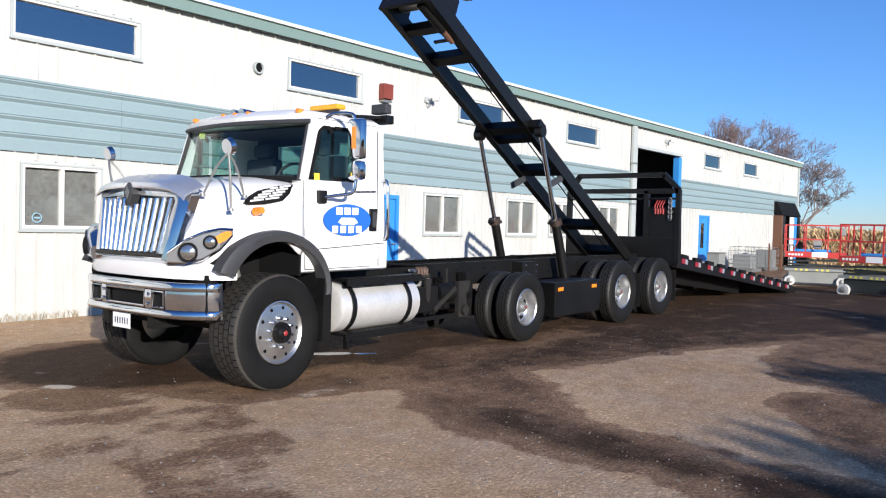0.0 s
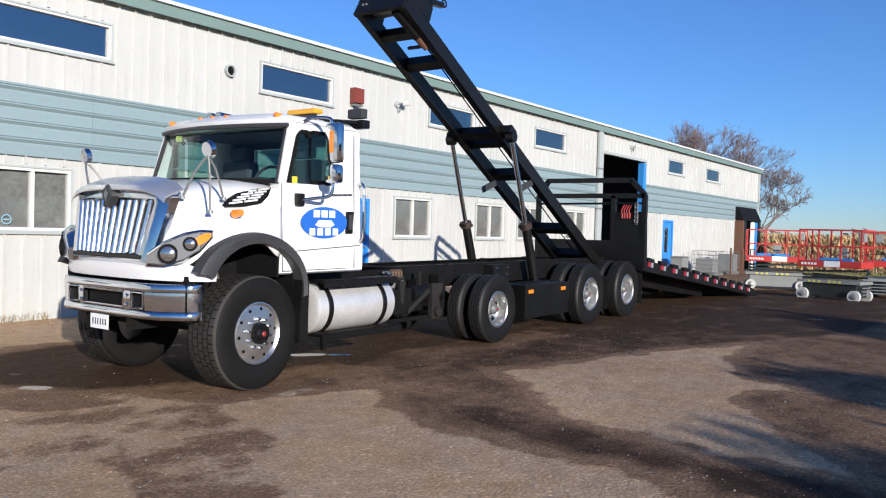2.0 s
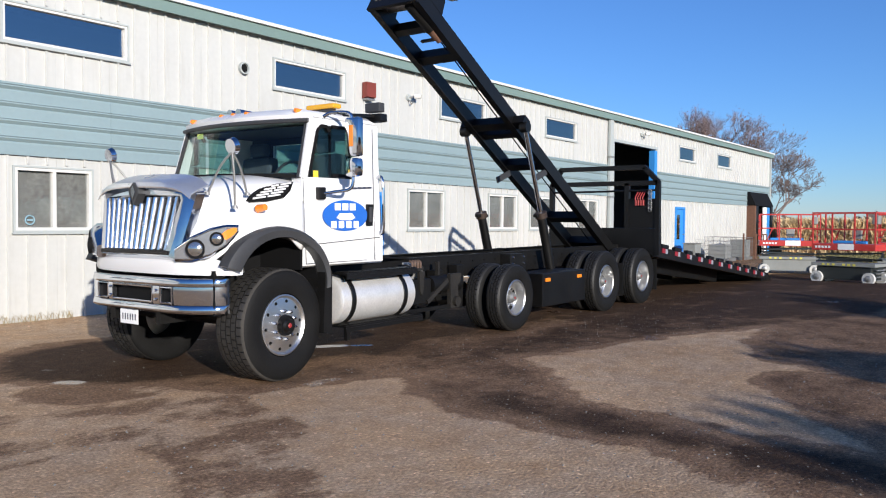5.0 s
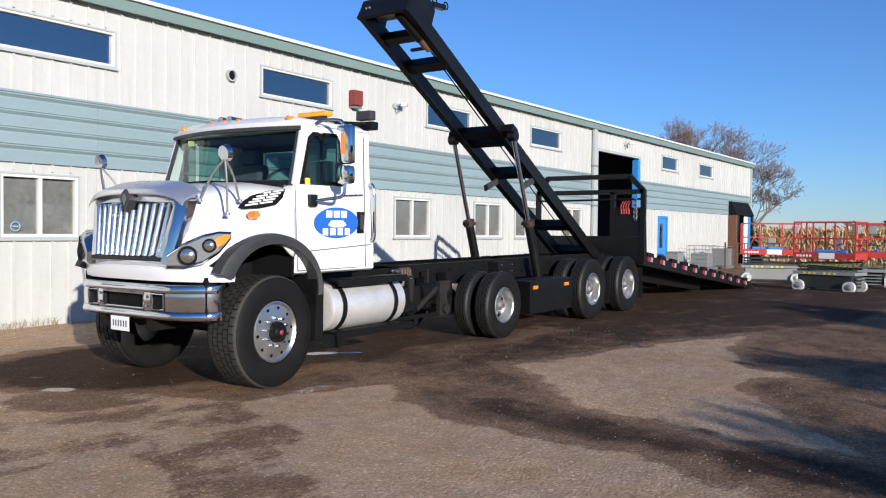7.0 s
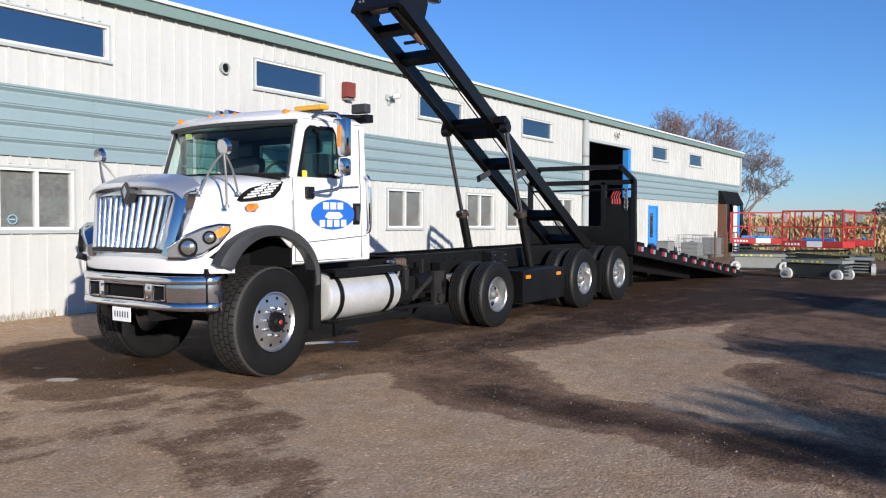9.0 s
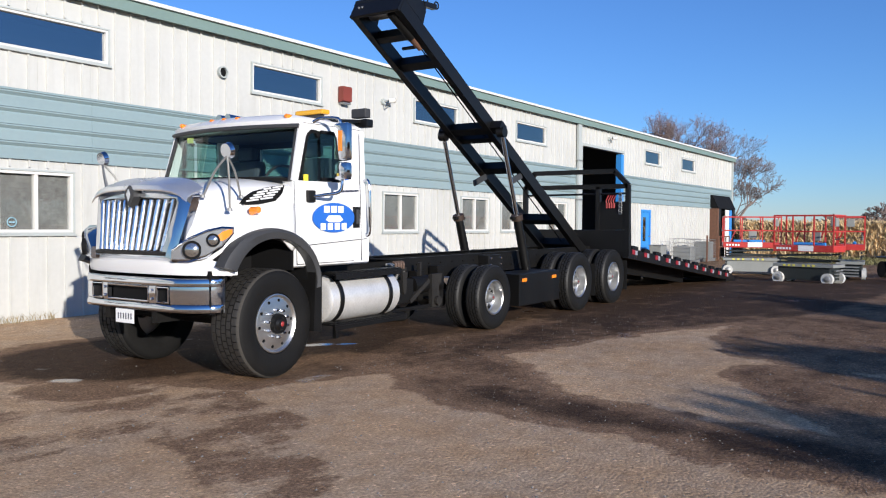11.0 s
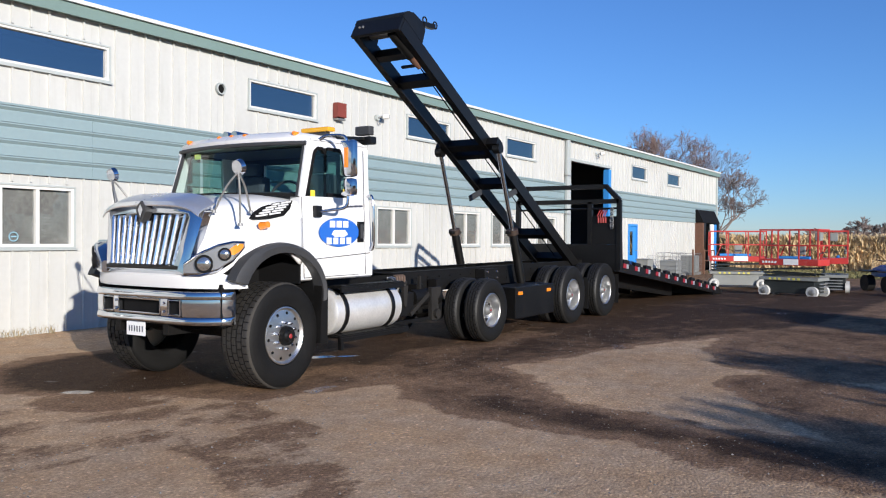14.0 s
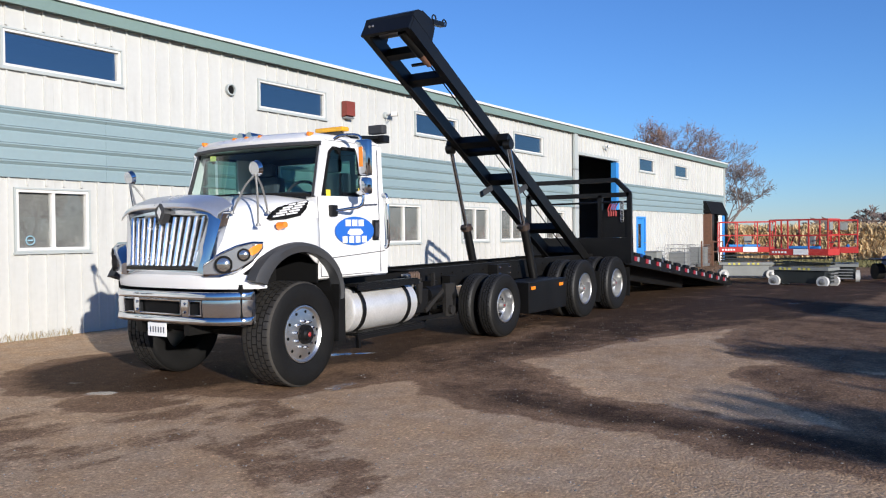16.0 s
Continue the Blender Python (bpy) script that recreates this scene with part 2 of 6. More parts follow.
def ground_material():
    m = bpy.data.materials.new("packed_gravel_yard")
    m.use_nodes = True
    nt = m.node_tree
    b = nt.nodes["Principled BSDF"]
    tc = nt.nodes.new("ShaderNodeTexCoord")

    def noise_tex(scale, detail=6, rough=0.55, stretch=(1, 1, 1), shift=(0, 0, 0)):
        mp = nt.nodes.new("ShaderNodeMapping")
        mp.inputs["Scale"].default_value, mp.inputs["Location"].default_value = stretch, shift
        n = nt.nodes.new("ShaderNodeTexNoise")
        n.inputs["Scale"].default_value, n.inputs["Detail"].default_value, n.inputs["Roughness"].default_value = scale, detail, rough
        nt.links.new(tc.outputs["Object"], mp.inputs["Vector"])
        nt.links.new(mp.outputs[0], n.inputs["Vector"])
        return n.outputs["Fac"]

    def ramp(src, stops):
        r = nt.nodes.new("ShaderNodeValToRGB")
        while len(r.color_ramp.elements) < len(stops):
            r.color_ramp.elements.new(0.5)
        for e, (p, c) in zip(r.color_ramp.elements, stops):
            e.position, e.color = p, (*c, 1) if len(c) == 3 else c
        nt.links.new(src, r.inputs[0])
        return r.outputs[0]

    def mix(a, c, f, mode="MIX"):
        x = nt.nodes.new("ShaderNodeMix")
        x.data_type, x.blend_type = "RGBA", mode
        for sock, v in ((x.inputs[0], f), (x.inputs[6], a), (x.inputs[7], c)):
            if isinstance(v, (int, float)):
                sock.default_value = v
            elif isinstance(v, tuple):
                sock.default_value = (*v, 1)
            else:
                nt.links.new(v, sock)
        return x.outputs[2]

    broad = noise_tex(0.33, 5, 0.6, (1, 1, 1), (3.1, 1.7, 0))
    mid = noise_tex(4.5, 8, 0.7)
    n_small = noise_tex(38, 6, 0.8)
    vor = nt.nodes.new("ShaderNodeTexVoronoi")
    vor.inputs["Scale"].default_value, vor.inputs["Randomness"].default_value = 46, 1.0
    nt.links.new(tc.outputs["Object"], vor.inputs["Vector"])
    sepc = nt.nodes.new("ShaderNodeSeparateColor")
    nt.links.new(vor.outputs["Color"], sepc.inputs[0])
    pebble = sepc.outputs[0]
    grain = n_small
    tone = noise_tex(1.3, 5, 0.6, (1, 1, 1), (2, 8, 0))
    dry_a = ramp(mid, [(0.25, (0.38, 0.262, 0.160)), (0.50, (0.50, 0.365, 0.238)), (0.75, (0.58, 0.445, 0.308))])
    dry_b = ramp(mid, [(0.25, (0.36, 0.272, 0.19)), (0.50, (0.48, 0.378, 0.275)), (0.75, (0.56, 0.46, 0.35))])
    dry = mix(dry_a, dry_b, ramp(tone, [(0.38, (0, 0, 0)), (0.62, (1, 1, 1))]))
    dry = mix(dry, ramp(n_small, [(0.30, (0.42, 0.40, 0.38)), (0.50, (1, 1, 1)), (0.70, (1.6, 1.58, 1.55))]), 0.9, "MULTIPLY")
    dry = mix(dry, ramp(pebble, [(0.0, (0.80, 0.79, 0.78)), (0.80, (1.0, 1.0, 1.0)), (0.95, (1.1, 1.1, 1.1)), (1.0, (1.7, 1.7, 1.7))]), 0.7, "MULTIPLY")
    wet = ramp(mid, [(0.25, (0.18, 0.118, 0.076)), (0.5, (0.265, 0.180, 0.119)), (0.78, (0.35, 0.254, 0.177))])
    wet = mix(wet, ramp(n_small, [(0.32, (0.30, 0.28, 0.26)), (0.52, (1, 1, 1)), (0.68, (2.0, 1.9, 1.8))]), 0.9, "MULTIPLY")
    wet = mix(wet, ramp(pebble, [(0.0, (0.7, 0.7, 0.7)), (0.86, (1, 1, 1)), (0.985, (1.15, 1.15, 1.15)), (1.0, (1.8, 1.75, 1.7))]), 0.8, "MULTIPLY")

    def math_node(op, a, c, d=None):
        k = nt.nodes.new("ShaderNodeMath")
        k.operation = op
        for i, v in enumerate((a, c, d)):
            if v is None:
                continue
            if isinstance(v, (int, float)):
                k.inputs[i].default_value = v
            else:
                nt.links.new(v, k.inputs[i])
        return k.outputs[0]

    # wet patches and painted-in shade, in the plan: stroke's two ends, half-width, how dark
    wet_shade = None
    for ax, ay, bx, by, rad, cap in ((0.2, 2.3, 14.0, 1.4, 1.9, 0.9), (-0.6, 2.5, 0.5, 2.0, 0.9, 0.9), (3.0, 0.5, 7.5, -0.4, 1.45, 0.65), (0.2, 0.7, 2.2, -0.2, 1.05, 0.45), (7.0, -0.4, 10.5, -1.6, 1.5, 0.8), (5.0, -0.7, 9.0, -2.7, 0.95, 0.7), (10.5, -0.6, 20.0, -1.2, 3.4, 0.85), (3.7, -0.2, 14.0, -2.4, 1.35, 0.6), (11.0, -3.6, 5.5, -4.6, 1.7, 0.50), (3.2, -4.4, 1.6, -5.6, 0.8, 0.45), (24.0, -4.0, 12.0, -6.0, 3.0, 0.45), (2.6, -0.1, 0.9, -2.1, 0.80, 0.55), (0.9, -2.1, 0.55, -3.4, 0.62, 0.75), (0.55, -3.4, 0.40, -4.6, 0.52, 0.8), (0.40, -4.6, 0.3, -6.8, 0.70, 0.8), (-1.0, 0.7, -1.5, -1.1, 0.60, 0.10), (-1.5, -1.0, -2.2, -2.4, 0.40, 0.16), (-1.5, 0.9, -2.7, 0.0, 0.75, 0.09), (0.3, 1.2, -1.2, 1.1, 0.70, 0.30), (30.0, 0.0, 36.0, 2.0, 5.0, 0.4)):
        end = Vector((bx - ax, by - ay, 0))
        rel = nt.nodes.new("ShaderNodeVectorMath")
        rel.operation = "SUBTRACT"
        rel.inputs[1].default_value = (ax, ay, 0)
        nt.links.new(tc.outputs["Object"], rel.inputs[0])
        dot = nt.nodes.new("ShaderNodeVectorMath")
        dot.operation = "DOT_PRODUCT"
        dot.inputs[1].default_value = end / end.length_squared
        nt.links.new(rel.outputs[0], dot.inputs[0])
        along = math_node("MINIMUM", math_node("MAXIMUM", dot.outputs["Value"], 0.0), 1.0)
        foot = nt.nodes.new("ShaderNodeVectorMath")
        foot.operation = "SCALE"
        foot.inputs[0].default_value = end
        nt.links.new(along, foot.inputs["Scale"])
        ln = nt.nodes.new("ShaderNodeVectorMath")
        ln.operation = "DISTANCE"
        nt.links.new(rel.outputs[0], ln.inputs[0])
        nt.links.new(foot.outputs[0], ln.inputs[1])
        near = math_node("MULTIPLY_ADD", math_node("SUBTRACT", rad, ln.outputs["Value"]), 1.5, 0.12)
        near = math_node("MINIMUM", math_node("MAXIMUM", near, -1.0), cap)
        wet_shade = near if wet_shade is None else math_node("MAXIMUM", wet_shade, near)
    edge = noise_tex(1.25, 10, 0.70, (0.8, 1.1, 1), (5, 2, 0))
    wet_shade = math_node("ADD", wet_shade, math_node("MULTIPLY_ADD", edge, 1.5, -0.75))
    wet_shade_mix = ramp(wet_shade, [(0.06, (0, 0, 0)), (0.19, (1, 1, 1))])
    col = mix(dry, wet, wet_shade_mix)
    # soaked gravel; also the deep shade painted under and behind the truck
    soaked_shade = mix(wet, (0.25, 0.24, 0.24), 1.0, "MULTIPLY")
    col = mix(col, soaked_shade, ramp(wet_shade, [(0.38, (0, 0, 0)), (0.80, (1, 1, 1))]))
    col = mix(col, ramp(broad, [(0.3, (0.78, 0.74, 0.70)), (0.7, (1.1, 1.08, 1.05))]), 0.8, "MULTIPLY")
    col = mix(col, (1.13, 1.04, 0.96), 1.0, "MULTIPLY")
    nt.links.new(col, b.inputs["Base Color"])
    rgh = ramp(wet_shade_mix, [(0.0, (0.95, 0.95, 0.95)), (1.0, (0.85, 0.85, 0.85))])
    pud = ramp(noise_tex(0.9, 3, 0.5, (1, 1.4, 1), (9, 4, 0)), [(0.70, (0, 0, 0)), (0.74, (1, 1, 1))])
    rgh = mix(rgh, (0.12, 0.12, 0.12), math_node("MULTIPLY", pud, wet_shade_mix))
    # standing water
    pools = None
    for cx, cy, rx, ry, turn in PUDDLES:
        mp = nt.nodes.new("ShaderNodeMapping")
        mp.vector_type = "TEXTURE"
        mp.inputs["Location"].default_value = (cx, cy, 0)
        mp.inputs["Rotation"].default_value = (0, 0, radians(turn))
        mp.inputs["Scale"].default_value = (rx, ry, 1)
        nt.links.new(tc.outputs["Object"], mp.inputs["Vector"])
        ln = nt.nodes.new("ShaderNodeVectorMath")
        ln.operation = "LENGTH"
        nt.links.new(mp.outputs[0], ln.inputs[0])
        near = math_node("ADD", math_node("SUBTRACT", 1.0, ln.outputs["Value"]), math_node("MULTIPLY_ADD", mid, 1.4, -0.75))
        pools = near if pools is None else math_node("MAXIMUM", pools, near)
    pools = ramp(pools, [(0.05, (0, 0, 0)), (0.25, (1, 1, 1))])
    rgh = mix(rgh, (0.16, 0.16, 0.16), pools)
    nt.links.new(rgh, b.inputs["Roughness"])
    nt.links.new(math_node("MULTIPLY_ADD", pools, 0.22, 0.10), b.inputs["Specular IOR Level"])
    bp = nt.nodes.new("ShaderNodeBump")
    bp.inputs["Distance"].default_value = 0.02
    nt.links.new(math_node("MULTIPLY_ADD", pools, -0.4, 0.4), bp.inputs["Strength"])
    nt.links.new(math_node("ADD", grain, math_node("MULTIPLY", vor.outputs["Distance"], -1.0)), bp.inputs["Height"])
    nt.links.new(bp.outputs[0], b.inputs["Normal"])
    return m


GROUND = ground_material()


# ---- mesh tools ----
def finish(name, bm, material, parent=None, label="", smooth=False, bevel=0.0, angle=40):
    if bevel:
        edges = [e for e in bm.edges if len(e.link_faces) == 2 and e.calc_face_angle(0) > radians(35)]
        bmesh.ops.bevel(bm, geom=edges, offset=bevel, segments=2, affect="EDGES", profile=0.6, clamp_overlap=True)
    bmesh.ops.recalc_face_normals(bm, faces=bm.faces)
    me = bpy.data.meshes.new(name)
    if smooth:
        for f in bm.faces:
            f.smooth = True
        for e in bm.edges:
            if len(e.link_faces) == 2 and e.calc_face_angle(0) > radians(angle):
                e.smooth = False
    bm.to_mesh(me)
    bm.free()
    me.materials.append(material)
    ob = new(name, me)
    if parent is not None:
        ob.parent = parent
    return tagged(ob, label)


def part(name, bm, material, parent, label="", smooth=False, bevel=0.0, angle=40):
    return finish(name, bm, material, parent, label, smooth, bevel, angle)


def thing(name, label, category, group="", kind="", at=(0, 0, 0), rz=0.0):
    ob = new(name)
    ob.matrix_basis = pose(*at, 0, 0, rz)
    ob.empty_display_size = 0.2
    return tagged(ob, label, category, group, kind)


def box(bm, x0, x1, y0, y1, z0, z1):
    m = Matrix.LocRotScale(((x0 + x1) / 2, (y0 + y1) / 2, (z0 + z1) / 2), None, (abs(x1 - x0), abs(y1 - y0), abs(z1 - z0)))
    bmesh.ops.create_cube(bm, size=1, matrix=m)
    return bm


def boxed(*a):
    return box(bmesh.new(), *a)


def rod(bm, p, q, r, r2=None, seg=12):
    p, q = Vector(p), Vector(q)
    d = q - p
    m = Matrix.Translation((p + q) / 2) @ d.to_track_quat("Z", "Y").to_matrix().to_4x4()
    bmesh.ops.create_cone(bm, cap_ends=True, segments=seg, radius1=r, radius2=r if r2 is None else r2, depth=d.length, matrix=m)
    return bm


def rodded(p, q, r, r2=None, seg=12):
    return rod(bmesh.new(), p, q, r, r2, seg)


def beam(bm, p, q, w, h, up=(0, 0, 1)):
    """A bar of rectangular section w (sideways) by h (along up) from p to q."""
    p, q, up = Vector(p), Vector(q), Vector(up)
    d = (q - p).normalized()
    s = d.cross(up).normalized()
    u = s.cross(d)
    vs = [bm.verts.new(e + s * a * w / 2 + u * b * h / 2) for e in (p, q) for a, b in ((-1, -1), (1, -1), (1, 1), (-1, 1))]
    for f in ((3, 2, 1, 0), (4, 5, 6, 7), (0, 1, 5, 4), (1, 2, 6, 5), (2, 3, 7, 6), (3, 0, 4, 7)):
        bm.faces.new([vs[i] for i in f])
    return bm


def beamed(*a):
    return beam(bmesh.new(), *a)


def tube(bm, pts, r, seg=8):
    pts = [Vector(p) for p in pts]
    rings = []
    for i, p in enumerate(pts):
        d = (pts[min(i + 1, len(pts) - 1)] - pts[max(i - 1, 0)]).normalized()
        a = d.orthogonal().normalized() if i == 0 else (last_a - d * last_a.dot(d)).normalized()
        last_a = a
        b = d.cross(a)
        rings.append([bm.verts.new(p + (a * math.cos(t) + b * math.sin(t)) * r) for t in (2 * math.pi * k / seg for k in range(seg))])
    for u, v in zip(rings, rings[1:]):
        for k in range(seg):
            bm.faces.new((u[k], u[(k + 1) % seg], v[(k + 1) % seg], v[k]))
    bm.faces.new(rings[0][::-1])
    bm.faces.new(rings[-1])
    return bm


def bend(pts, n=5):
    """A smooth line through pts."""
    pts = [Vector(p) for p in pts]
    out = []
    for i in range(len(pts) - 1):
        a, b, c, d = pts[max(i - 1, 0)], pts[i], pts[i + 1], pts[min(i + 2, len(pts) - 1)]
        for k in range(n):
            t = k / n
            out.append(0.5 * ((2 * b) + (c - a) * t + (2 * a - 5 * b + 4 * c - d) * t * t + (3 * b - a - 3 * c + d) * t ** 3))
    return out + [pts[-1]]


def prism(bm, pts, axis, a0, a1):
    """Extrude a closed outline; axis y: pts are (x, z); axis x: (y, z); axis z: (x, y)."""
    put = {"y": lambda p, a: (p[0], a, p[1]), "x": lambda p, a: (a, p[0], p[1]), "z": lambda p, a: (p[0], p[1], a)}[axis]
    lo, hi = [bm.verts.new(put(p, a0)) for p in pts], [bm.verts.new(put(p, a1)) for p in pts]
    n = len(pts)
    bm.faces.new(lo[::-1])
    bm.faces.new(hi)
    for i in range(n):
        bm.faces.new((lo[i], lo[(i + 1) % n], hi[(i + 1) % n], hi[i]))
    return bm


def prismed(*a):
    return prism(bmesh.new(), *a)


def loft(bm, rings, closed=True, caps=True):
    vs = [[bm.verts.new(p) for p in r] for r in rings]
    n = len(rings[0])
    for u, v in zip(vs, vs[1:]):
        for k in range(n if closed else n - 1):
            bm.faces.new((u[k], u[(k + 1) % n], v[(k + 1) % n], v[k]))
    if caps and closed:
        bm.faces.new(vs[0][::-1])
        bm.faces.new(vs[-1])
    return bm


def lathe(bm, profile, seg=48, notch=None, angles=None):
    """Turn a closed profile of (radius, y) round the y axis. notch(k, i): a change of radius."""
    rings = []
    angles = angles or [2 * math.pi * k / seg for k in range(seg)]
    seg = len(angles)
    for k, a in enumerate(angles):
        ring = []
        for i, (r, y) in enumerate(profile):
            rr = r + (notch(k, i) if notch else 0)
            ring.append(bm.verts.new((rr * math.cos(a), y, rr * math.sin(a))))
        rings.append(ring)
    n = len(profile)
    for k in range(seg):
        u, v = rings[k], rings[(k + 1) % seg]
        for i in range(n):
            bm.faces.new((u[i], u[(i + 1) % n], v[(i + 1) % n], v[i]))
    return bm


def plate(bm, corners, thick, normal):
    """A thin solid plate over corners, of that thickness along normal."""
    nv = Vector(normal).normalized() * thick
    lo = [bm.verts.new(Vector(c)) for c in corners]
    hi = [bm.verts.new(Vector(c) + nv) for c in corners]
    n = len(corners)
    bm.faces.new(lo[::-1])
    bm.faces.new(hi)
    for i in range(n):
        bm.faces.new((lo[i], lo[(i + 1) % n], hi[(i + 1) % n], hi[i]))
    return bm


# ---- ground ----
def rise(x):
    """Height of the yard: it climbs gently behind the cab and falls back past the end of the deck."""
    up = max(0.0, min(1.0, (x - 1.0) / 9.5))
    down = max(0.0, min(1.0, (20.5 - x) / 4.0))
    return 0.125 * up * down * down * (3 - 2 * down)


bm = bmesh.new()
xs = [-900, -300, -60, -10, 0] + [0.5 * k for k in range(1, 43)] + [30, 60, 120, 300, 900]
cols = [[bm.verts.new((x, y, rise(x))) for y in (-900, -60, 60, 900)] for x in xs]
for u, v in zip(cols, cols[1:]):
    for k in range(3):
        bm.faces.new((u[k], v[k], v[k + 1], u[k + 1]))
ground = finish("ground", bm, GROUND, smooth=True)
tagged(ground, "brown packed gravel yard with dark wet patches and painted shade", "ground", "", "structure")

# ---- building ----
YW, X0, X1 = 6.63, -16.0, 41.4
Z_BAND0, Z_BAND1 = 2.575, 3.62
UPPER = [(0.55, 2.60), (5.85, 7.88), (11.40, 13.45), (16.77, 18.78), (27.90, 29.79), (32.68, 34.67), (-5.2, -3.1)]
UP0, UP1, LOW0, LOW1 = 4.275, 4.845, 1.41, 2.375
LOWER = [(0.71, 1.945), (10.12, 11.58), (13.65, 15.12), (15.87, 17.35), (18.95, 20.4), (-4.5, -3.0)]
OPEN = [(a, b, UP0, UP1) for a, b in UPPER] + [(a, b, LOW0, LOW1) for a, b in LOWER]
OPEN += [(21.62, 25.5, -0.2, 4.52), (27.55, 28.62, -0.2, 2.30), (7.98, 9.20, -0.2, 2.28), (37.4, 40.3, -0.2, 3.1)]


def cells(x0, x1, z0, z1, holes):
    xs = sorted({x0, x1, *[v for h in holes for v in h[:2] if x0 < v < x1]})
    zs = sorted({z0, z1, *[v for h in holes for v in h[2:] if z0 < v < z1]})
    for a, b in zip(xs, xs[1:]):
        run = None
        for c, d in zip(zs, zs[1:]):
            mx, mz = (a + b) / 2, (c + d) / 2
            if any(h[0] < mx < h[1] and h[2] < mz < h[3] for h in holes):
                if run:
                    yield a, b, *run
                run = None
            else:
                run = (run[0], d) if run else (c, d)
        if run:
            yield a, b, *run


bm = bmesh.new()
for a, b, c, d in cells(X0, X1, -0.3, 5.35, OPEN):
    box(bm, a, b, YW + 0.03, YW + 0.22, c, d)
wall = finish("wall_front", bm, SIDING)
tagged(wall, "long cream metal-clad workshop wall with green-grey band", "wall", "", "structure")
bm = bmesh.new()
box(bm, X1 - 0.2, X1, YW + 0.22, YW + 14, -0.3, 5.35)
box(bm, X0, X0 + 0.2, YW + 0.22, YW + 14, -0.3, 5.35)
box(bm, X0, X1, YW + 14, YW + 14.2, -0.3, 5.35)
tagged(finish("wall_rear", bm, SIDING), "cream metal end and rear walls", "wall", "", "structure")
bm = prismed([(YW + 0.0, 5.42), (YW + 14.3, 5.42), (YW + 14.3, 5.52), (YW + 7.1, 6.0), (YW, 5.50)], "x", X0 - 0.1, X1 + 0.1)
tagged(finish("roof", bm, ROOF), "low-pitched pale metal roof", "roof", "", "structure")
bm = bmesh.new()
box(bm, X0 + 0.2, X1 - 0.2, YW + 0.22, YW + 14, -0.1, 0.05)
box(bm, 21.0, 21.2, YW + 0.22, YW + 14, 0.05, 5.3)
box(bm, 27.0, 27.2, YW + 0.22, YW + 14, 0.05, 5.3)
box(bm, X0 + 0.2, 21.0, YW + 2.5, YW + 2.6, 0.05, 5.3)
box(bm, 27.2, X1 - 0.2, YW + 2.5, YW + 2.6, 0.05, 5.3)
tagged(finish("floor", bm, INSIDE), "workshop floor and partitions inside, coloured near-black for shade", "floor", "", "structure")

# fascia, gutter and eave
bm = bmesh.new()
box(bm, X0 - 0.1, X1 + 0.12, YW - 0.16, YW - 0.13, 5.22, 5.42)
box(bm, X0 - 0.1, X1 + 0.12, YW - 0.13, YW + 0.0, 5.24, 5.27)
tagged(finish("trim", bm, TRIM), "sage green metal fascia under the eave", "trim", "", "structure")
bm = prismed([(YW - 0.22, 5.42), (YW + 0.0, 5.42), (YW + 0.0, 5.52), (YW - 0.2, 5.49)], "x", X0 - 0.1, X1 + 0.12)
tagged(finish("gutter", bm, WIN_WHITE), "white metal eave edge above the fascia", "gutter", "", "structure")

# ribbed cladding sheets, with ribs every 0.3 m, above and below the band
RIB = 0.3048
PANEL = 3 * RIB


def cladding(z0, z1):
    x = X0
    while x < X1 - 0.05:
        e = min(x + PANEL, X1)
        sheet = bmesh.new()
        for a, b, c, d in cells(x + 0.001, e - 0.001, z0, z1, OPEN):
            box(sheet, a, b, YW + 0.012, YW + 0.026, c, d)
        for k in range(3):
            rx = x + (k + 0.5) * RIB
            if rx > X1 - 0.05:
                continue
            for a, b, c, d in cells(rx - 0.022, rx + 0.022, z0, z1, [(h[0] - 0.06, h[1] + 0.06, h[2] - 0.06, h[3] + 0.06) for h in OPEN]):
                if b - a < 0.04:
                    continue
                prism(sheet, [(a, YW + 0.011), (a + 0.008, YW - 0.020), (b - 0.008, YW - 0.020), (b, YW + 0.011)], "z", c, d)
        if len(sheet.verts):
            part("siding_panel", sheet, SIDING, wall)
        else:
            sheet.free()
        x = e


cladding(-0.28, Z_BAND0 - 0.01)
cladding(Z_BAND1 + 0.01, 5.24)
# the band: four horizontal boards with rolled edges
rows = 4
hgt = (Z_BAND1 - Z_BAND0) / rows
for r in range(rows):
    z = Z_BAND0 + r * hgt
    x = X0
    while x < X1 - 0.1:
        e = min(x + 6.1, X1)
        b2 = bmesh.new()
        for a, b, c, d in cells(x + 0.002, e - 0.002, z, z + hgt, OPEN):
            if d - c < hgt - 0.02:
                box(b2, a, b, YW + 0.0, YW + 0.026, c, d)
            else:
                prism(b2, [(YW + 0.026, c), (YW - 0.004, c), (YW - 0.004, c + hgt * 0.60), (YW + 0.008, c + hgt * 0.70), (YW - 0.036, c + hgt * 0.87), (YW - 0.036, c + hgt * 0.95), (YW + 0.012, d - 0.003), (YW + 0.026, d - 0.003)], "x", a, b)
        if len(b2.verts):
            part("band_board", b2, BAND, wall)
        else:
            b2.free()
        x = e
for z, name in ((Z_BAND0 - 0.02, "lower"), (Z_BAND1 - 0.005, "upper")):
    b2 = bmesh.new()
    for a, b, c, d in cells(X0, X1, z, z + 0.035, OPEN):
        box(b2, a, b, YW - 0.044, YW - 0.024, c, d)
    part("band_flashing", b2, BAND, wall)


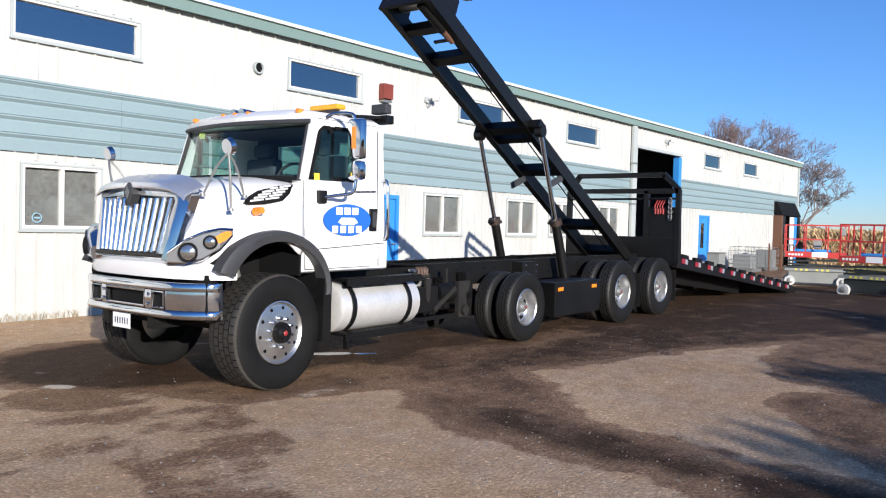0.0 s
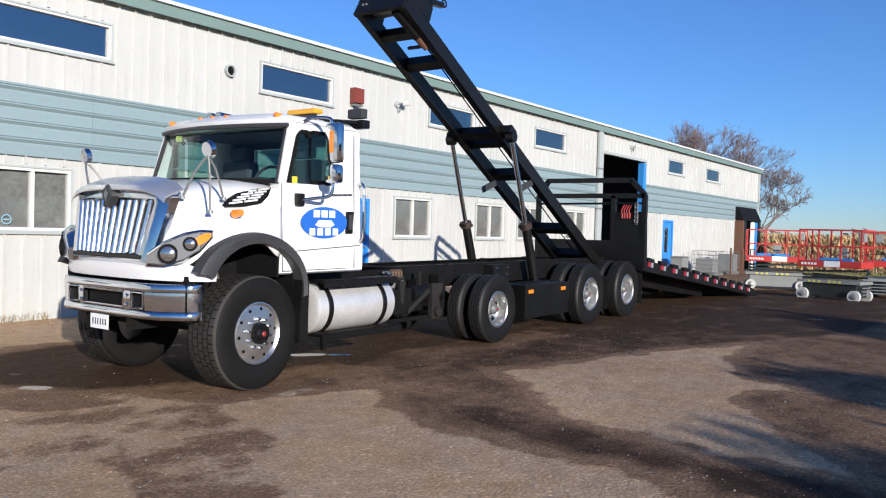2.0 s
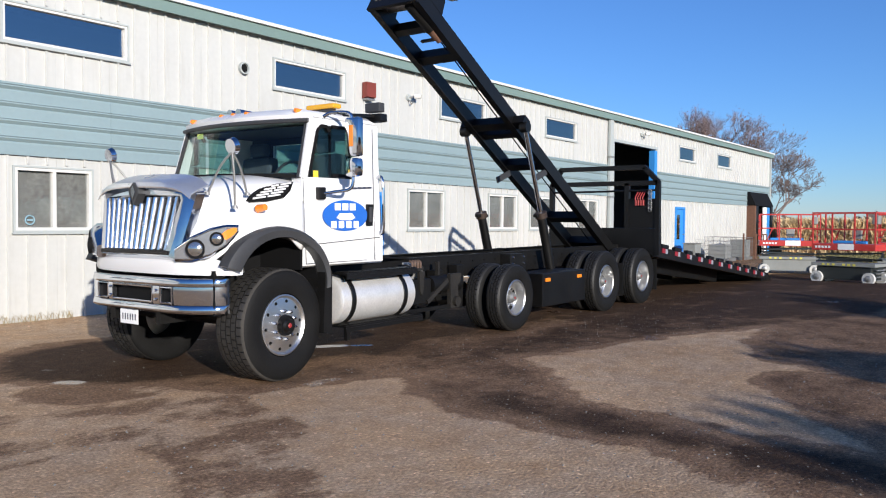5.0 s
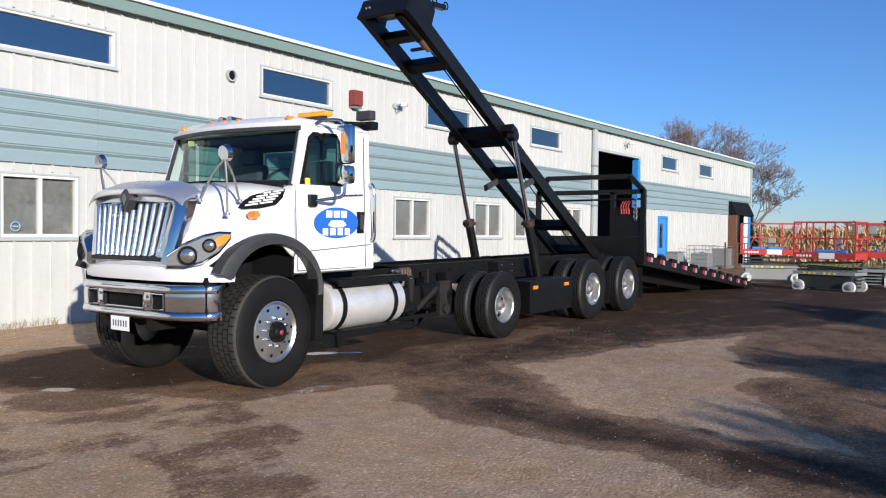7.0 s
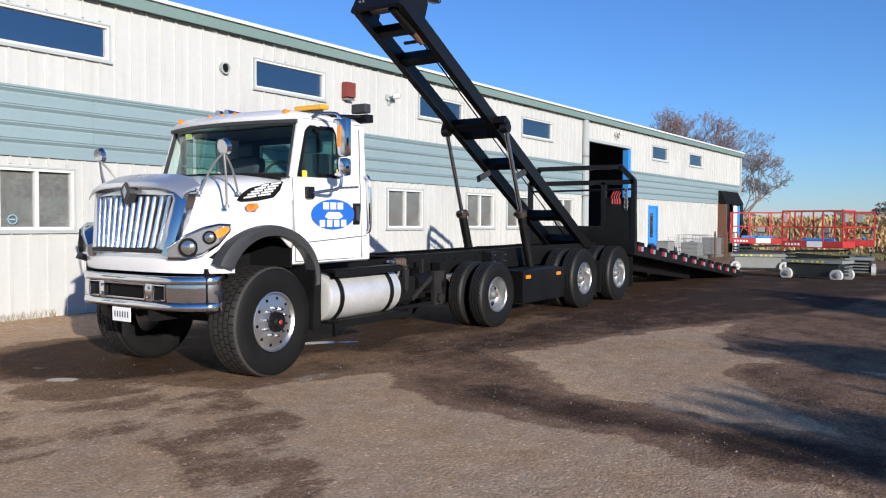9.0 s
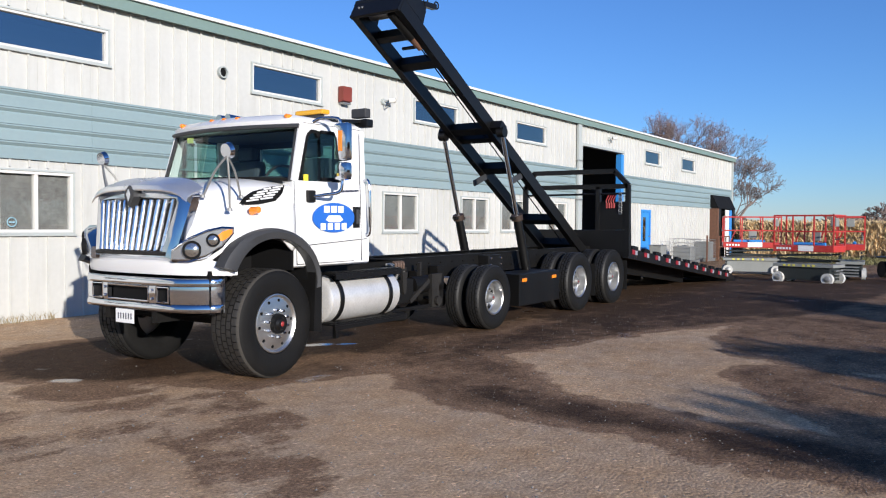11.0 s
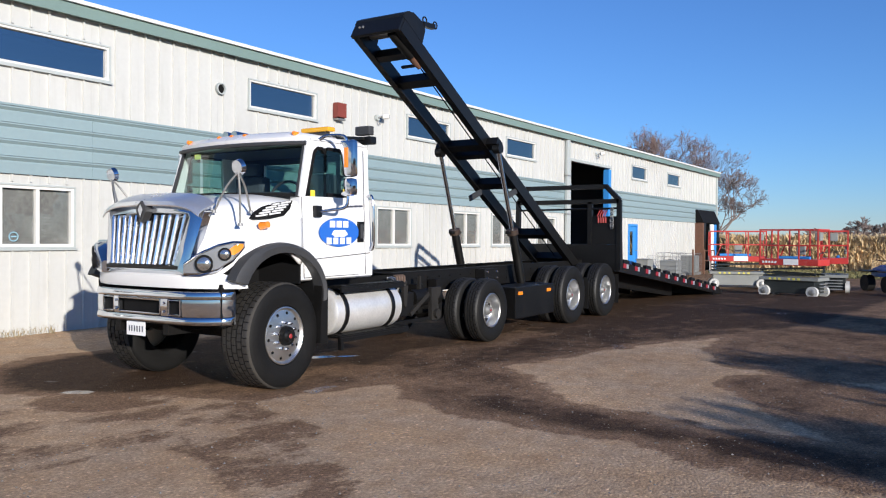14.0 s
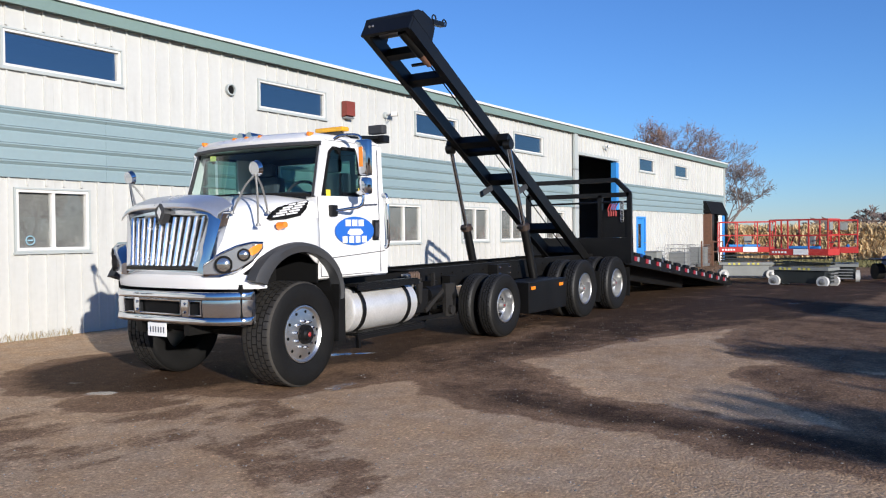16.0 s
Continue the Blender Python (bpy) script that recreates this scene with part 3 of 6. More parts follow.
def window(i, x0, x1, z0, z1, sliding):
    w = thing("window_%d" % i, "sliding two-pane window with pale frame and backing panel" if sliding else "fixed strip window with pale metal frame", "window", "", "structure", ((x0 + x1) / 2, YW, z0))
    hx, h = (x1 - x0) / 2, z1 - z0
    b = bmesh.new()
    t = 0.030
    for a in ((-hx - t, hx + t, h, h + t), (-hx - t, hx + t, -t, 0), (-hx - t, -hx, 0, h), (hx, hx + t, 0, h)):
        box(b, a[0], a[1], -0.035, 0.02, a[2], a[3])
    part("window_trim", b, WIN_TRIM, w, "", False, 0.004)
    b = bmesh.new()
    t = 0.045 if sliding else 0.038
    for a in ((-hx, hx, h - t, h), (-hx, hx, 0, t), (-hx, -hx + t, t, h - t), (hx - t, hx, t, h - t)):
        box(b, a[0], a[1], -0.018, 0.10, a[2], a[3])
    if sliding:
        box(b, -0.03, 0.03, -0.012, 0.08, t, h - t)
    part("window_frame", b, WIN_WHITE, w, "", False, 0.003)
    for a, c in (((-hx + t, -0.03), (0.03, hx - t)) if sliding else ((-hx + t, hx - t),)):
        p = part("pane", boxed(a, c, 0.04, 0.046, t, h - t), LOW_GLASS if sliding else GREY_GLASS, w)
        p.visible_shadow = False
    part("window_sill", boxed(-hx - 0.05, hx + 0.05, -0.055, 0.0, -0.060, -0.031), WIN_TRIM, w, "", False, 0.004)
    if sliding:
        # added panel of close strips, in place of the dim room
        b = bmesh.new()
        for k in range(int(h / 0.05)):
            box(b, -hx + t, hx - t, 0.075, 0.081, t + k * 0.05, t + k * 0.05 + 0.0485)
        part("blind", b, ROOM_BACKING, w, "mottled grey panel standing in for the dim room")


for n, (a, b) in enumerate(UPPER):
    window(n + 1, a, b, UP0, UP1, False)
for n, (a, b) in enumerate(LOWER):
    window(n + 11, a, b, LOW0, LOW1, True)
STICKER = mat("pale_blue_sticker", (0.25, 0.42, 0.50), 0.5, 0, 0.1)
b = bmesh.new()
tube(b, [(0.07 * math.cos(a), 0, 0.07 * math.sin(a)) for a in np.linspace(0, 2 * math.pi, 25)], 0.010, 6)
box(b, -0.045, 0.045, -0.003, 0.003, -0.012, 0.012)
sticker = part("sticker", b, STICKER, bpy.data.objects["window_11"], "round pale blue sticker on the glass")
sticker.matrix_basis = pose(0.956 - (0.71 + 1.945) / 2, 0.030, 1.57 - LOW0)


def entry_door(i, x0, x1, top):
    d = thing("door_%d" % i, "bright blue metal entry door with narrow glazed light", "door", "", "structure", (x0, YW, 0.18))
    w, h = x1 - x0, top - 0.18
    b = bmesh.new()
    for a in ((-0.0, 0.09, 0, h), (w - 0.09, w, 0, h), (0.09, w - 0.09, h - 0.09, h)):
        box(b, a[0], a[1], -0.03, 0.12, a[2], a[3])
    part("door_frame", b, BLUE, d, "", False, 0.004)
    b = bmesh.new()
    g0, g1 = (0.24, 0.62) if w > 1.2 else (0.25, 0.62)
    for a in ((0.10, g0, 0.02, h - 0.1), (g1, w - 0.10, 0.02, h - 0.1), (g0, g1, 0.02, h - 1.35), (g0, g1, h - 0.32, h - 0.1)):
        box(b, a[0], a[1], 0.02, 0.065, a[2], a[3])
    part("door_leaf", b, BLUE, d)
    p = part("pane", boxed(g0, g1, 0.035, 0.045, h - 1.35, h - 0.32), GREY_GLASS, d, "dark glazed light")
    part("handle", rod(rodded((w - 0.2, -0.04, 0.98), (w - 0.08, -0.04, 0.98), 0.012), (w - 0.19, 0.03, 0.98), (w - 0.19, -0.05, 0.98), 0.018), STEEL, d, "steel lever handle")
    part("threshold", boxed(-0.1, w + 0.1, -0.25, 0.1, -0.30, -0.001), STEEL, d)


entry_door(1, 7.98, 9.20, 2.28)
entry_door(2, 27.55, 28.62, 2.30)

# tall vehicle doorway with open leaf and blue jamb
d = thing("door_3", "tall open vehicle doorway with dark interior and blue jamb", "door", "", "structure", (21.62, YW, 0))
part("jamb", boxed(3.62, 3.88, -0.03, 0.2, 0.0, 4.45), BLUE, d, "bright blue jamb board", False, 0.005)
part("header", boxed(-0.06, 3.95, -0.03, 0.02, 4.50, 4.60), WIN_TRIM, d)
part("jamb", boxed(-0.10, 0.0, -0.03, 0.2, 0.0, 4.5), WIN_TRIM, d)
lampset = thing("shop_lamp", "lit twin tube lamp hanging inside the doorway", "lamp", "", "", (30.05, YW + 3.0, 3.76))
part("housing", boxed(-0.5, 0.5, -0.12, 0.12, 0.04, 0.1), STEEL, lampset)
for yy in (-0.07, 0.07):
    part("tube", rodded((-0.55, yy, 0.02), (0.55, yy, 0.02), 0.03), LAMP_ON, lampset)
part("hanger", rodded((0, 0, 0.1), (0, 0, 1.5), 0.01), STEEL, lampset)

# loading dock with black shelter
d = thing("loading_dock", "black dock shelter with white curtain round a loading door", "dock", "", "", (37.4, YW, 0))
part("head_pad", prismed([(-0.45, 2.55), (0.05, 2.55), (0.05, 3.25), (-0.12, 3.25)], "x", -0.1, 3.1), DARK, d)
part("side_pad", boxed(-0.1, 0.08, -0.42, 0.05, 0.0, 2.60), RUST, d, "brown weathered side pad", False, 0.02)
part("inner_pad", boxed(0.082, 0.55, -0.40, 0.05, 0.0, 2.55), BLACK, d, "", False, 0.03)
part("side_pad", boxed(2.75, 3.1, -0.42, 0.05, 0.0, 2.55), BLACK, d, "", False, 0.02)
part("curtain", boxed(1.6, 2.2, -0.35, -0.30, 0.0, 2.5), DECAL_WHITE, d, "white curtain leaf")
part("curtain", boxed(2.25, 2.7, -0.36, -0.30, 0.0, 2.5), BLUE, d, "blue curtain leaf")
# dark sheet closing the opening; its colour stands in for shade inside
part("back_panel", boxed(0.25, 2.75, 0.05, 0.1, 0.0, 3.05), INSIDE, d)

# downpipe and joint flashing
d = thing("downpipe", "grey-green square downpipe on the wall", "downpipe", "", "", (21.24, YW, 0))
part("pipe", boxed(-0.13, 0.13, -0.12, -0.024, 0.0, 5.24), WIN_TRIM, d, "", False, 0.008)
for z in (1.0, 2.5, 3.9):
    part("strap", boxed(-0.17, 0.17, -0.13, -0.02, z, z + 0.05), STEEL, d)
d = thing("downpipe", "grey corner flashing at the building's end", "downpipe", "", "", (X1, YW, 0))
part("pipe", boxed(-0.12, 0.03, -0.06, 0.1, 0.0, 5.24), WIN_TRIM, d, "", False, 0.006)
part("strap", boxed(-0.14, 0.05, -0.07, 0.1, 2.5, 2.55), STEEL, d)

# wall fittings
d = thing("alarm_box", "faded red alarm box on the wall", "alarm box", "", "", (8.60, YW, 4.38))
part("case", prismed([(-0.02, 0.0), (-0.17, 0.03), (-0.17, 0.36), (-0.02, 0.36)], "x", -0.15, 0.15), BOX_RED, d, "", False, 0.012)
part("lower_plate", boxed(-0.13, 0.13, -0.16, -0.03, -0.04, -0.001), STEEL, d)
d = thing("wall_vent", "round grey wall vent with dark opening", "vent", "", "", (5.07, YW, 4.53))
bm = lathe(bmesh.new(), [(0.115, 0.0), (0.115, -0.07), (0.09, -0.07), (0.085, 0.0)], 28)
part("collar", bm, WIN_TRIM, d, "", True)
part("opening", rodded((0, -0.02, 0), (0, -0.028, 0), 0.088, None, 24), DARK, d)


def wall_camera(x, z):
    d = thing("security_camera", "grey bullet camera on a wall bracket", "camera", "", "", (x, YW, z))
    part("base", rodded((0, 0, 0), (0, -0.06, 0), 0.08, 0.07, 20), WIN_TRIM, d)
    part("arm", rodded((0, -0.05, 0), (0.08, -0.16, 0.03), 0.022), STEEL, d)
    part("housing", rodded((0.04, -0.16, 0.02), (0.15, -0.27, 0.03), 0.062, 0.066, 16), WIN_WHITE, d, "pale round housing")
    part("lens", rodded((0.151, -0.271, 0.0302), (0.158, -0.278, 0.031), 0.05, None, 16), DARK, d)
    part("drip_loop", tube(bmesh.new(), bend([(0.0, -0.05, -0.06), (0.02, -0.10, -0.16), (0.06, -0.12, -0.10)]), 0.012, 6), STEEL, d)


wall_camera(10.10, 4.60)
wall_camera(24.0, 4.95)

# ---- wheels ----
def tyre_mesh(name, R, W, tread, seg):
    """A tyre whose outer face is at y = 0 and inner face at y = W."""
    ri = R * 0.53
    prof = [(ri, 0.055), (ri + 0.02, 0.022), (R * 0.72, 0.0), (R * 0.90, 0.004), (R - 0.022, 0.022), (R - 0.006, 0.045)]
    first = len(prof)
    n = 4 if W > 0.35 else 3
    w0, w1 = 0.045, W - 0.045
    for k in range(n):
        g = w0 + (w1 - w0) * (k + 1) / (n + 1)
        prof += [(R, g - 0.010 - (w1 - w0) / (n + 1) * 0.5), (R, g - 0.007), (R - 0.014, g - 0.005), (R - 0.014, g + 0.005), (R, g + 0.007)]
    last = len(prof)
    prof += [(R, w1 - 0.02), (R - 0.006, W - 0.045), (R - 0.022, W - 0.022), (R * 0.90, W - 0.004), (R * 0.72, W), (ri + 0.02, W - 0.022), (ri, W - 0.055)]
    # cross cuts in the ribs, staggered from rib to rib
    step = 2 * math.pi / seg
    angles = [step * (k + s) for k in range(seg) for s in (0.0, 0.03, 0.11, 0.14, 0.5, 0.53, 0.61, 0.64)]

    def cut(k, i):
        if not first <= i < last:
            return 0.0
        rib = (i - first + 1) // 5
        at = (1, 2) if rib % 2 == 0 else (5, 6)
        return -0.011 if k % 8 in at and prof[i][0] == R else 0.0

    return lathe(bmesh.new(), prof, seg, cut if tread else None, angles)


def mesh_of(name, bm, materials, smooth=True, pick=None, angle=35):
    bmesh.ops.recalc_face_normals(bm, faces=bm.faces)
    for f in bm.faces:
        f.smooth = smooth
        if pick:
            f.material_index = pick(f)
    for e in bm.edges:
        if len(e.link_faces) == 2 and e.calc_face_angle(0) > radians(angle):
            e.smooth = False
    me = bpy.data.meshes.new(name)
    bm.to_mesh(me)
    bm.free()
    for m in materials:
        me.materials.append(m)
    return me


def tread_pick(R):
    """0 sidewall and grooves, 1 dusty shoulder, 2 worn tread."""
    def pick(f):
        c = f.calc_center_median()
        r = c.xz.length
        if r > R - 0.021 and c.y < 0.047:
            return 1
        return 2 if r > R - 0.004 else 0
    return pick


RED_CAP = mat("worn_red_cap", (0.28, 0.025, 0.025), 0.5, 0, 0.2)


def wheel_meshes(R, W, style):
    ms = {}
    ms["tyre"] = mesh_of("tyre", tyre_mesh("tyre", R, W, True, 44), [RUBBER] + ([RUBBER_DUSTY, RUBBER_TREAD] if style == "front" else [RUBBER_WORN, RUBBER_WORN]), True, tread_pick(R))
    rr = R * 0.535
    if style == "front":
        prof = [(rr, 0.06), (rr + 0.004, 0.024), (rr - 0.008, 0.020), (rr - 0.018, 0.03), (rr - 0.03, 0.045), (0.135, 0.018), (0.10, 0.018), (0.10, 0.10), (rr, 0.12)]
        holes, hr, hole_r = 10, rr * 0.79, 0.017
        disc = lambda r: 0.018 + (r - 0.135) / (rr - 0.03 - 0.135) * 0.027
    else:
        prof = [(rr, 0.08), (rr + 0.004, 0.028), (rr - 0.008, 0.022), (rr - 0.022, 0.034), (rr - 0.028, 0.165), (rr - 0.045, 0.18), (0.15, 0.185), (0.09, 0.185), (0.09, 0.24), (rr, 0.22)]
        holes, hr, hole_r = 10 if style == "rear" else 5, rr * 0.74, 0.024 if style == "rear" else 0.042
        disc = lambda r: 0.181
    ms["rim"] = mesh_of("rim", lathe(bmesh.new(), prof, 56), [ALU])
    spots = []
    me = mesh_of("hand_hole", rodded((0, -0.003, 0), (0, 0.004, 0), hole_r, None, 14), [DARK], False)
    for k in range(holes):
        a = 2 * math.pi * (k + 0.5) / holes
        spots.append(("hand_hole", me, (hr * math.cos(a), disc(hr), hr * math.sin(a))))
    y0 = 0.018 if style == "front" else 0.185
    b = rodded((0, 0.004, 0), (0, -0.026, 0), 0.019, 0.016, 6)
    rod(b, (0, -0.024, 0), (0, -0.038, 0), 0.011, 0.009, 8)
    me = mesh_of("lug_nut", b, [CHROME], False)
    for k in range(10):
        a = 2 * math.pi * k / 10
        spots.append(("lug_nut", me, (math.cos(a) * 0.142, y0, math.sin(a) * 0.142)))
    ms["spots"] = spots
    b = bmesh.new()
    if style == "front":
        rod(b, (0, 0.03, 0), (0, -0.03, 0), 0.108, 0.098, 24)
        rod(b, (0, -0.03, 0), (0, -0.055, 0), 0.07, 0.055, 20)
    else:
        rod(b, (0, 0.18, 0), (0, 0.09, 0), 0.095, 0.075, 24)
        rod(b, (0, 0.09, 0), (0, 0.05, 0), 0.07, 0.05, 20)
    ms["hub"] = mesh_of("hub", b, [BLACK if style == "front" else STEEL])
    b = bmesh.new()
    y = -0.056 if style == "front" else 0.049
    rod(b, (0, y, 0), (0, y - 0.008, 0), 0.026 if style == 'front' else 0.017, 0.015, 16)
    ms["hub_cap"] = mesh_of("hub_cap", b, [RED_CAP])
    return ms


def wheel(parent, ms, x, y, z, far=False, dual=0.0, turn=0.0, steer=0.0):
    w = new("wheel")
    w.parent = parent
    w.matrix_basis = pose(x, y, z, 0, 0, 180 if far else 0) @ pose(0, 0, 0, 0, 0, steer) @ pose(0, 0, 0, 0, turn, 0)
    for name, me in ms.items():
        if name == "spots":
            continue
        o = new(name, me)
        o.parent = w
    for name, me, at in ms["spots"]:
        o = new(name, me)
        o.parent = w
        o.matrix_basis = pose(*at)
    if dual:
        o = new("tyre", ms["tyre"])
        o.parent = w
        o.matrix_basis = pose(0, dual, 0, 0, 37, 0)
        o = new("rim", ms["rim"])
        o.parent = w
        o.matrix_basis = pose(0, dual + 0.02, 0)
    return w


# ---- truck ----
CY = 1.17  # middle of the truck
truck = thing("roll_off_truck", "white conventional-cab truck with raised black tilt frame", "truck")
truck.matrix_basis = pose(0.175, 0.0, 0.0, 0, -0.62, 0.30)


def both(f):
    """Call f with y as a function, once for each side of the truck."""
    f(lambda y: y)
    f(lambda y: 2 * CY - y)


# cab shell: lower body, roof, pillars and back wall
DZ0, BELT, ROOFZ = 1.10, 2.03, 2.70


def side_x(z):
    """Back edge of the cab at a height."""
    return 1.57 - (z - 1.1) * 0.06


rings = []
for y, zi in ((0.13, 0.0), (0.10, 0.02), (0.085, 0.25), (0.09, 0.45), (0.11, BELT - DZ0)):
    rings.append((y, DZ0 + zi))
b = bmesh.new()
sec = [[(0.32, y, z), (side_x(z), y, z), (side_x(z), 2 * CY - y, z), (0.32, 2 * CY - y, z)] for y, z in rings]
loft(b, sec)
part("cab_body", b, WHITE_PAINT, truck, "", True, 0.02)

# roof: domed cap
rows = []
for z, inset, fx, rx in ((2.60, 0.0, 0.47, 1.475), (2.68, 0.02, 0.45, 1.47), (2.735, 0.10, 0.50, 1.44), (2.77, 0.30, 0.62, 1.36), (2.785, 0.6, 0.75, 1.25)):
    y0, y1 = 0.135 + inset, 2 * CY - 0.135 - inset
    ring = []
    for t in np.linspace(0, 1, 9):
        y = y0 + (y1 - y0) * t
        ring.append((fx - 0.20 * (1 - (2 * t - 1) ** 2) * (1 - inset), y, z))
    for t in np.linspace(1, 0, 5):
        ring.append((rx, y0 + (y1 - y0) * t, z))
    rows.append(ring)
b = bmesh.new()
loft(b, rows)
part("cab_roof", b, WHITE_PAINT, truck, "", True, 0.0, 60)
# visor lip over the windscreen
b = bmesh.new()
tube(b, [(0.45 - 0.20 * (1 - (2 * t - 1) ** 2), 0.135 + (2 * CY - 0.27) * t, 2.615) for t in np.linspace(0, 1, 17)], 0.024, 8)
part("windscreen_header", b, PLASTIC, truck)

# back wall with rear window
b = bmesh.new()
for a, c, d, e in cells(0.12, 2 * CY - 0.12, BELT, 2.62, [(0.55, 1.80, 2.12, 2.50)]):
    box(b, 1.46, 1.51, a, c, d, e)
part("cab_back", b, WHITE_PAINT, truck)
part("firewall", boxed(0.285, 0.312, 0.09, 2 * CY - 0.09, 1.08, 1.55), DARK, truck)
b = bmesh.new()
for a, c, d, e in cells(0.18, 2 * CY - 0.18, BELT - 0.1, 2.60, [(0.55, 1.80, 2.12, 2.50)]):
    box(b, 1.43, 1.455, a, c, d, e)
part("cab_liner", b, CABIN_DARK, truck, "dark trim on the inside of the cab")
part("headliner", boxed(0.55, 1.43, 0.20, 2 * CY - 0.20, 2.575, 2.59), CABIN_DARK, truck)
part("rear_window", boxed(1.48, 1.486, 0.55, 1.80, 2.12, 2.50), CAB_GLASS, truck).visible_shadow = False


def wind(y_fac, top):
    """A point of the windscreen: y_fac 0..1 across, at its foot or head."""
    k = 1 - (2 * y_fac - 1) ** 2
    if top:
        return (0.49 - 0.20 * k, 0.17 + (2 * CY - 0.34) * y_fac, 2.61)
    return (0.33 - 0.30 * k, 0.125 + (2 * CY - 0.25) * y_fac, 2.04 + 0.02 * k)


b = bmesh.new()
ts = np.linspace(0.02, 0.98, 17)
loft(b, [[wind(t, False) for t in ts], [wind(t, True) for t in ts]], False, False)
part("windscreen", b, CAB_GLASS, truck, "tinted curved windscreen", True).visible_shadow = False
b = bmesh.new()
for t0, t1 in zip(ts, ts[1:]):
    beam(b, Vector(wind(t0, False)) + Vector((-0.005, 0, -0.005)), Vector(wind(t1, False)) + Vector((-0.005, 0, -0.005)), 0.03, 0.035)
part("windscreen_seal", b, DARK, truck)
part("cowl", prismed([(0.30, 1.92), (0.02, 1.95), (0.02, 2.00), (0.33, 2.01)], "y", 0.6, 2 * CY - 0.6), WHITE_PAINT, truck)


def cab_side(Y):
    # pillars and the frame of the side windows
    b = bmesh.new()
    beam(b, (0.335, Y(0.125), 2.02), (0.50, Y(0.165), 2.63), 0.05, 0.07, (1, 0, 0))
    part("pillar", b, WHITE_PAINT, truck, "", True, 0.008)
    b = bmesh.new()
    beam(b, (0.305, Y(0.135), 2.02), (0.475, Y(0.18), 2.62), 0.035, 0.03, (1, 0, 0))
    part("pillar_trim", b, PLASTIC, truck)
    prismed_pts = [(1.12, 2.0), (1.53, 2.0), (1.49, 2.64), (1.10, 2.64)]
    b = prism(bmesh.new(), prismed_pts, "y", Y(0.115), Y(0.16))
    part("pillar", b, WHITE_PAINT, truck, "", False, 0.01)
    b = prism(bmesh.new(), [(0.47, 2.585), (1.14, 2.585), (1.14, 2.65), (0.48, 2.65)], "y", Y(0.135), Y(0.175))
    part("window_header", b, WHITE_PAINT, truck)
    # quarter window and drop window with black rims
    quarter = [(0.43, 2.00), (0.74, 2.00), (0.74, 2.52), (0.70, 2.57), (0.62, 2.57), (0.56, 2.52)]
    drop = [(0.785, 2.06), (1.115, 2.06), (1.115, 2.575), (0.785, 2.575)]
    for outline in (quarter, drop):
        b = bmesh.new()
        cx, cz = sum(p[0] for p in outline) / len(outline), sum(p[1] for p in outline) / len(outline)
        n = len(outline)
        for i in range(n):
            p, q = outline[i], outline[(i + 1) % n]
            beam(b, (p[0], Y(0.128), p[1]), (q[0], Y(0.128), q[1]), 0.03, 0.035)
        part("window_rim", b, DARK, truck)
        b = bmesh.new()
        g = prism(b, outline, "y", Y(0.138), Y(0.142))
        part("side_window", b, CAB_GLASS, truck).visible_shadow = False
    b = prism(bmesh.new(), [(0.33, 2.0), (0.44, 2.0), (0.575, 2.55), (0.64, 2.59), (0.49, 2.62)], "y", Y(0.122), Y(0.165))
    part("door_frame", b, WHITE_PAINT, truck)
    # door seams, crease and handle
    b = bmesh.new()
    for p, q in (((0.36, 1.14), (0.34, 2.02)), ((1.42, 1.14), (1.40, 2.6)), ((0.36, 1.14), (1.42, 1.14))):
        beam(b, (p[0], Y(0.083), p[1]), (q[0], Y(0.104), q[1]), 0.006, 0.006)
    part("door_seam", b, PLASTIC, truck)
    b = beamed((0.34, Y(0.082), 1.33), (1.50, Y(0.082), 1.39), 0.012, 0.007)
    part("door_crease", b, PLASTIC, truck)
    b = prism(bmesh.new(), [(1.27, 1.52), (1.37, 1.52), (1.38, 1.76), (1.28, 1.76)], "y", Y(0.07), Y(0.10))
    h = part("door_handle", b, BLACK, truck, "black recessed door handle", False, 0.012)
    part("handle_grip", boxed(1.30, 1.35, *sorted((Y(0.05), Y(0.085))), 1.56, 1.73), PLASTIC, h, "", False, 0.01)
    # grab bar behind the door
    b = tube(bmesh.new(), bend([(1.50, Y(0.11), 1.45), (1.50, Y(0.03), 1.48), (1.49, Y(0.03), 2.02), (1.49, Y(0.12), 2.06)]), 0.018)
    part("grab_bar", b, CHROME, truck, "", True)
    # roof-side marker rail
    part("drip_rail", beamed((0.52, Y(0.14), 2.665), (1.46, Y(0.14), 2.665), 0.03, 0.02), WHITE_PAINT, truck)


both(cab_side)

# logo, sticker and script on the near door
b = bmesh.new()
pts = [(0.935 + 0.345 * math.cos(a), 1.635 + 0.165 * math.sin(a)) for a in np.linspace(0, 2 * math.pi, 48, False)]
prism(b, pts, "y", 0.072, 0.078)
logo = part("door_logo", b, LOGO_BLUE, truck, "blue oval decal with white shapes")
for k in range(3):
    part("logo_shape", boxed(0.765 + k * 0.115, 0.855 + k * 0.115, 0.068, 0.0715, 1.69, 1.765), DECAL_WHITE, logo)
for k in range(4):
    part("logo_shape", boxed(0.71 + k * 0.115, 0.79 + k * 0.115, 0.068, 0.0715, 1.50, 1.575), DECAL_WHITE, logo)
part("logo_shape", prismed([(0.79, 1.61), (0.84, 1.66), (1.03, 1.66), (1.08, 1.61), (1.02, 1.585), (0.85, 1.585)], "y", 0.068, 0.0715), DECAL_WHITE, logo)
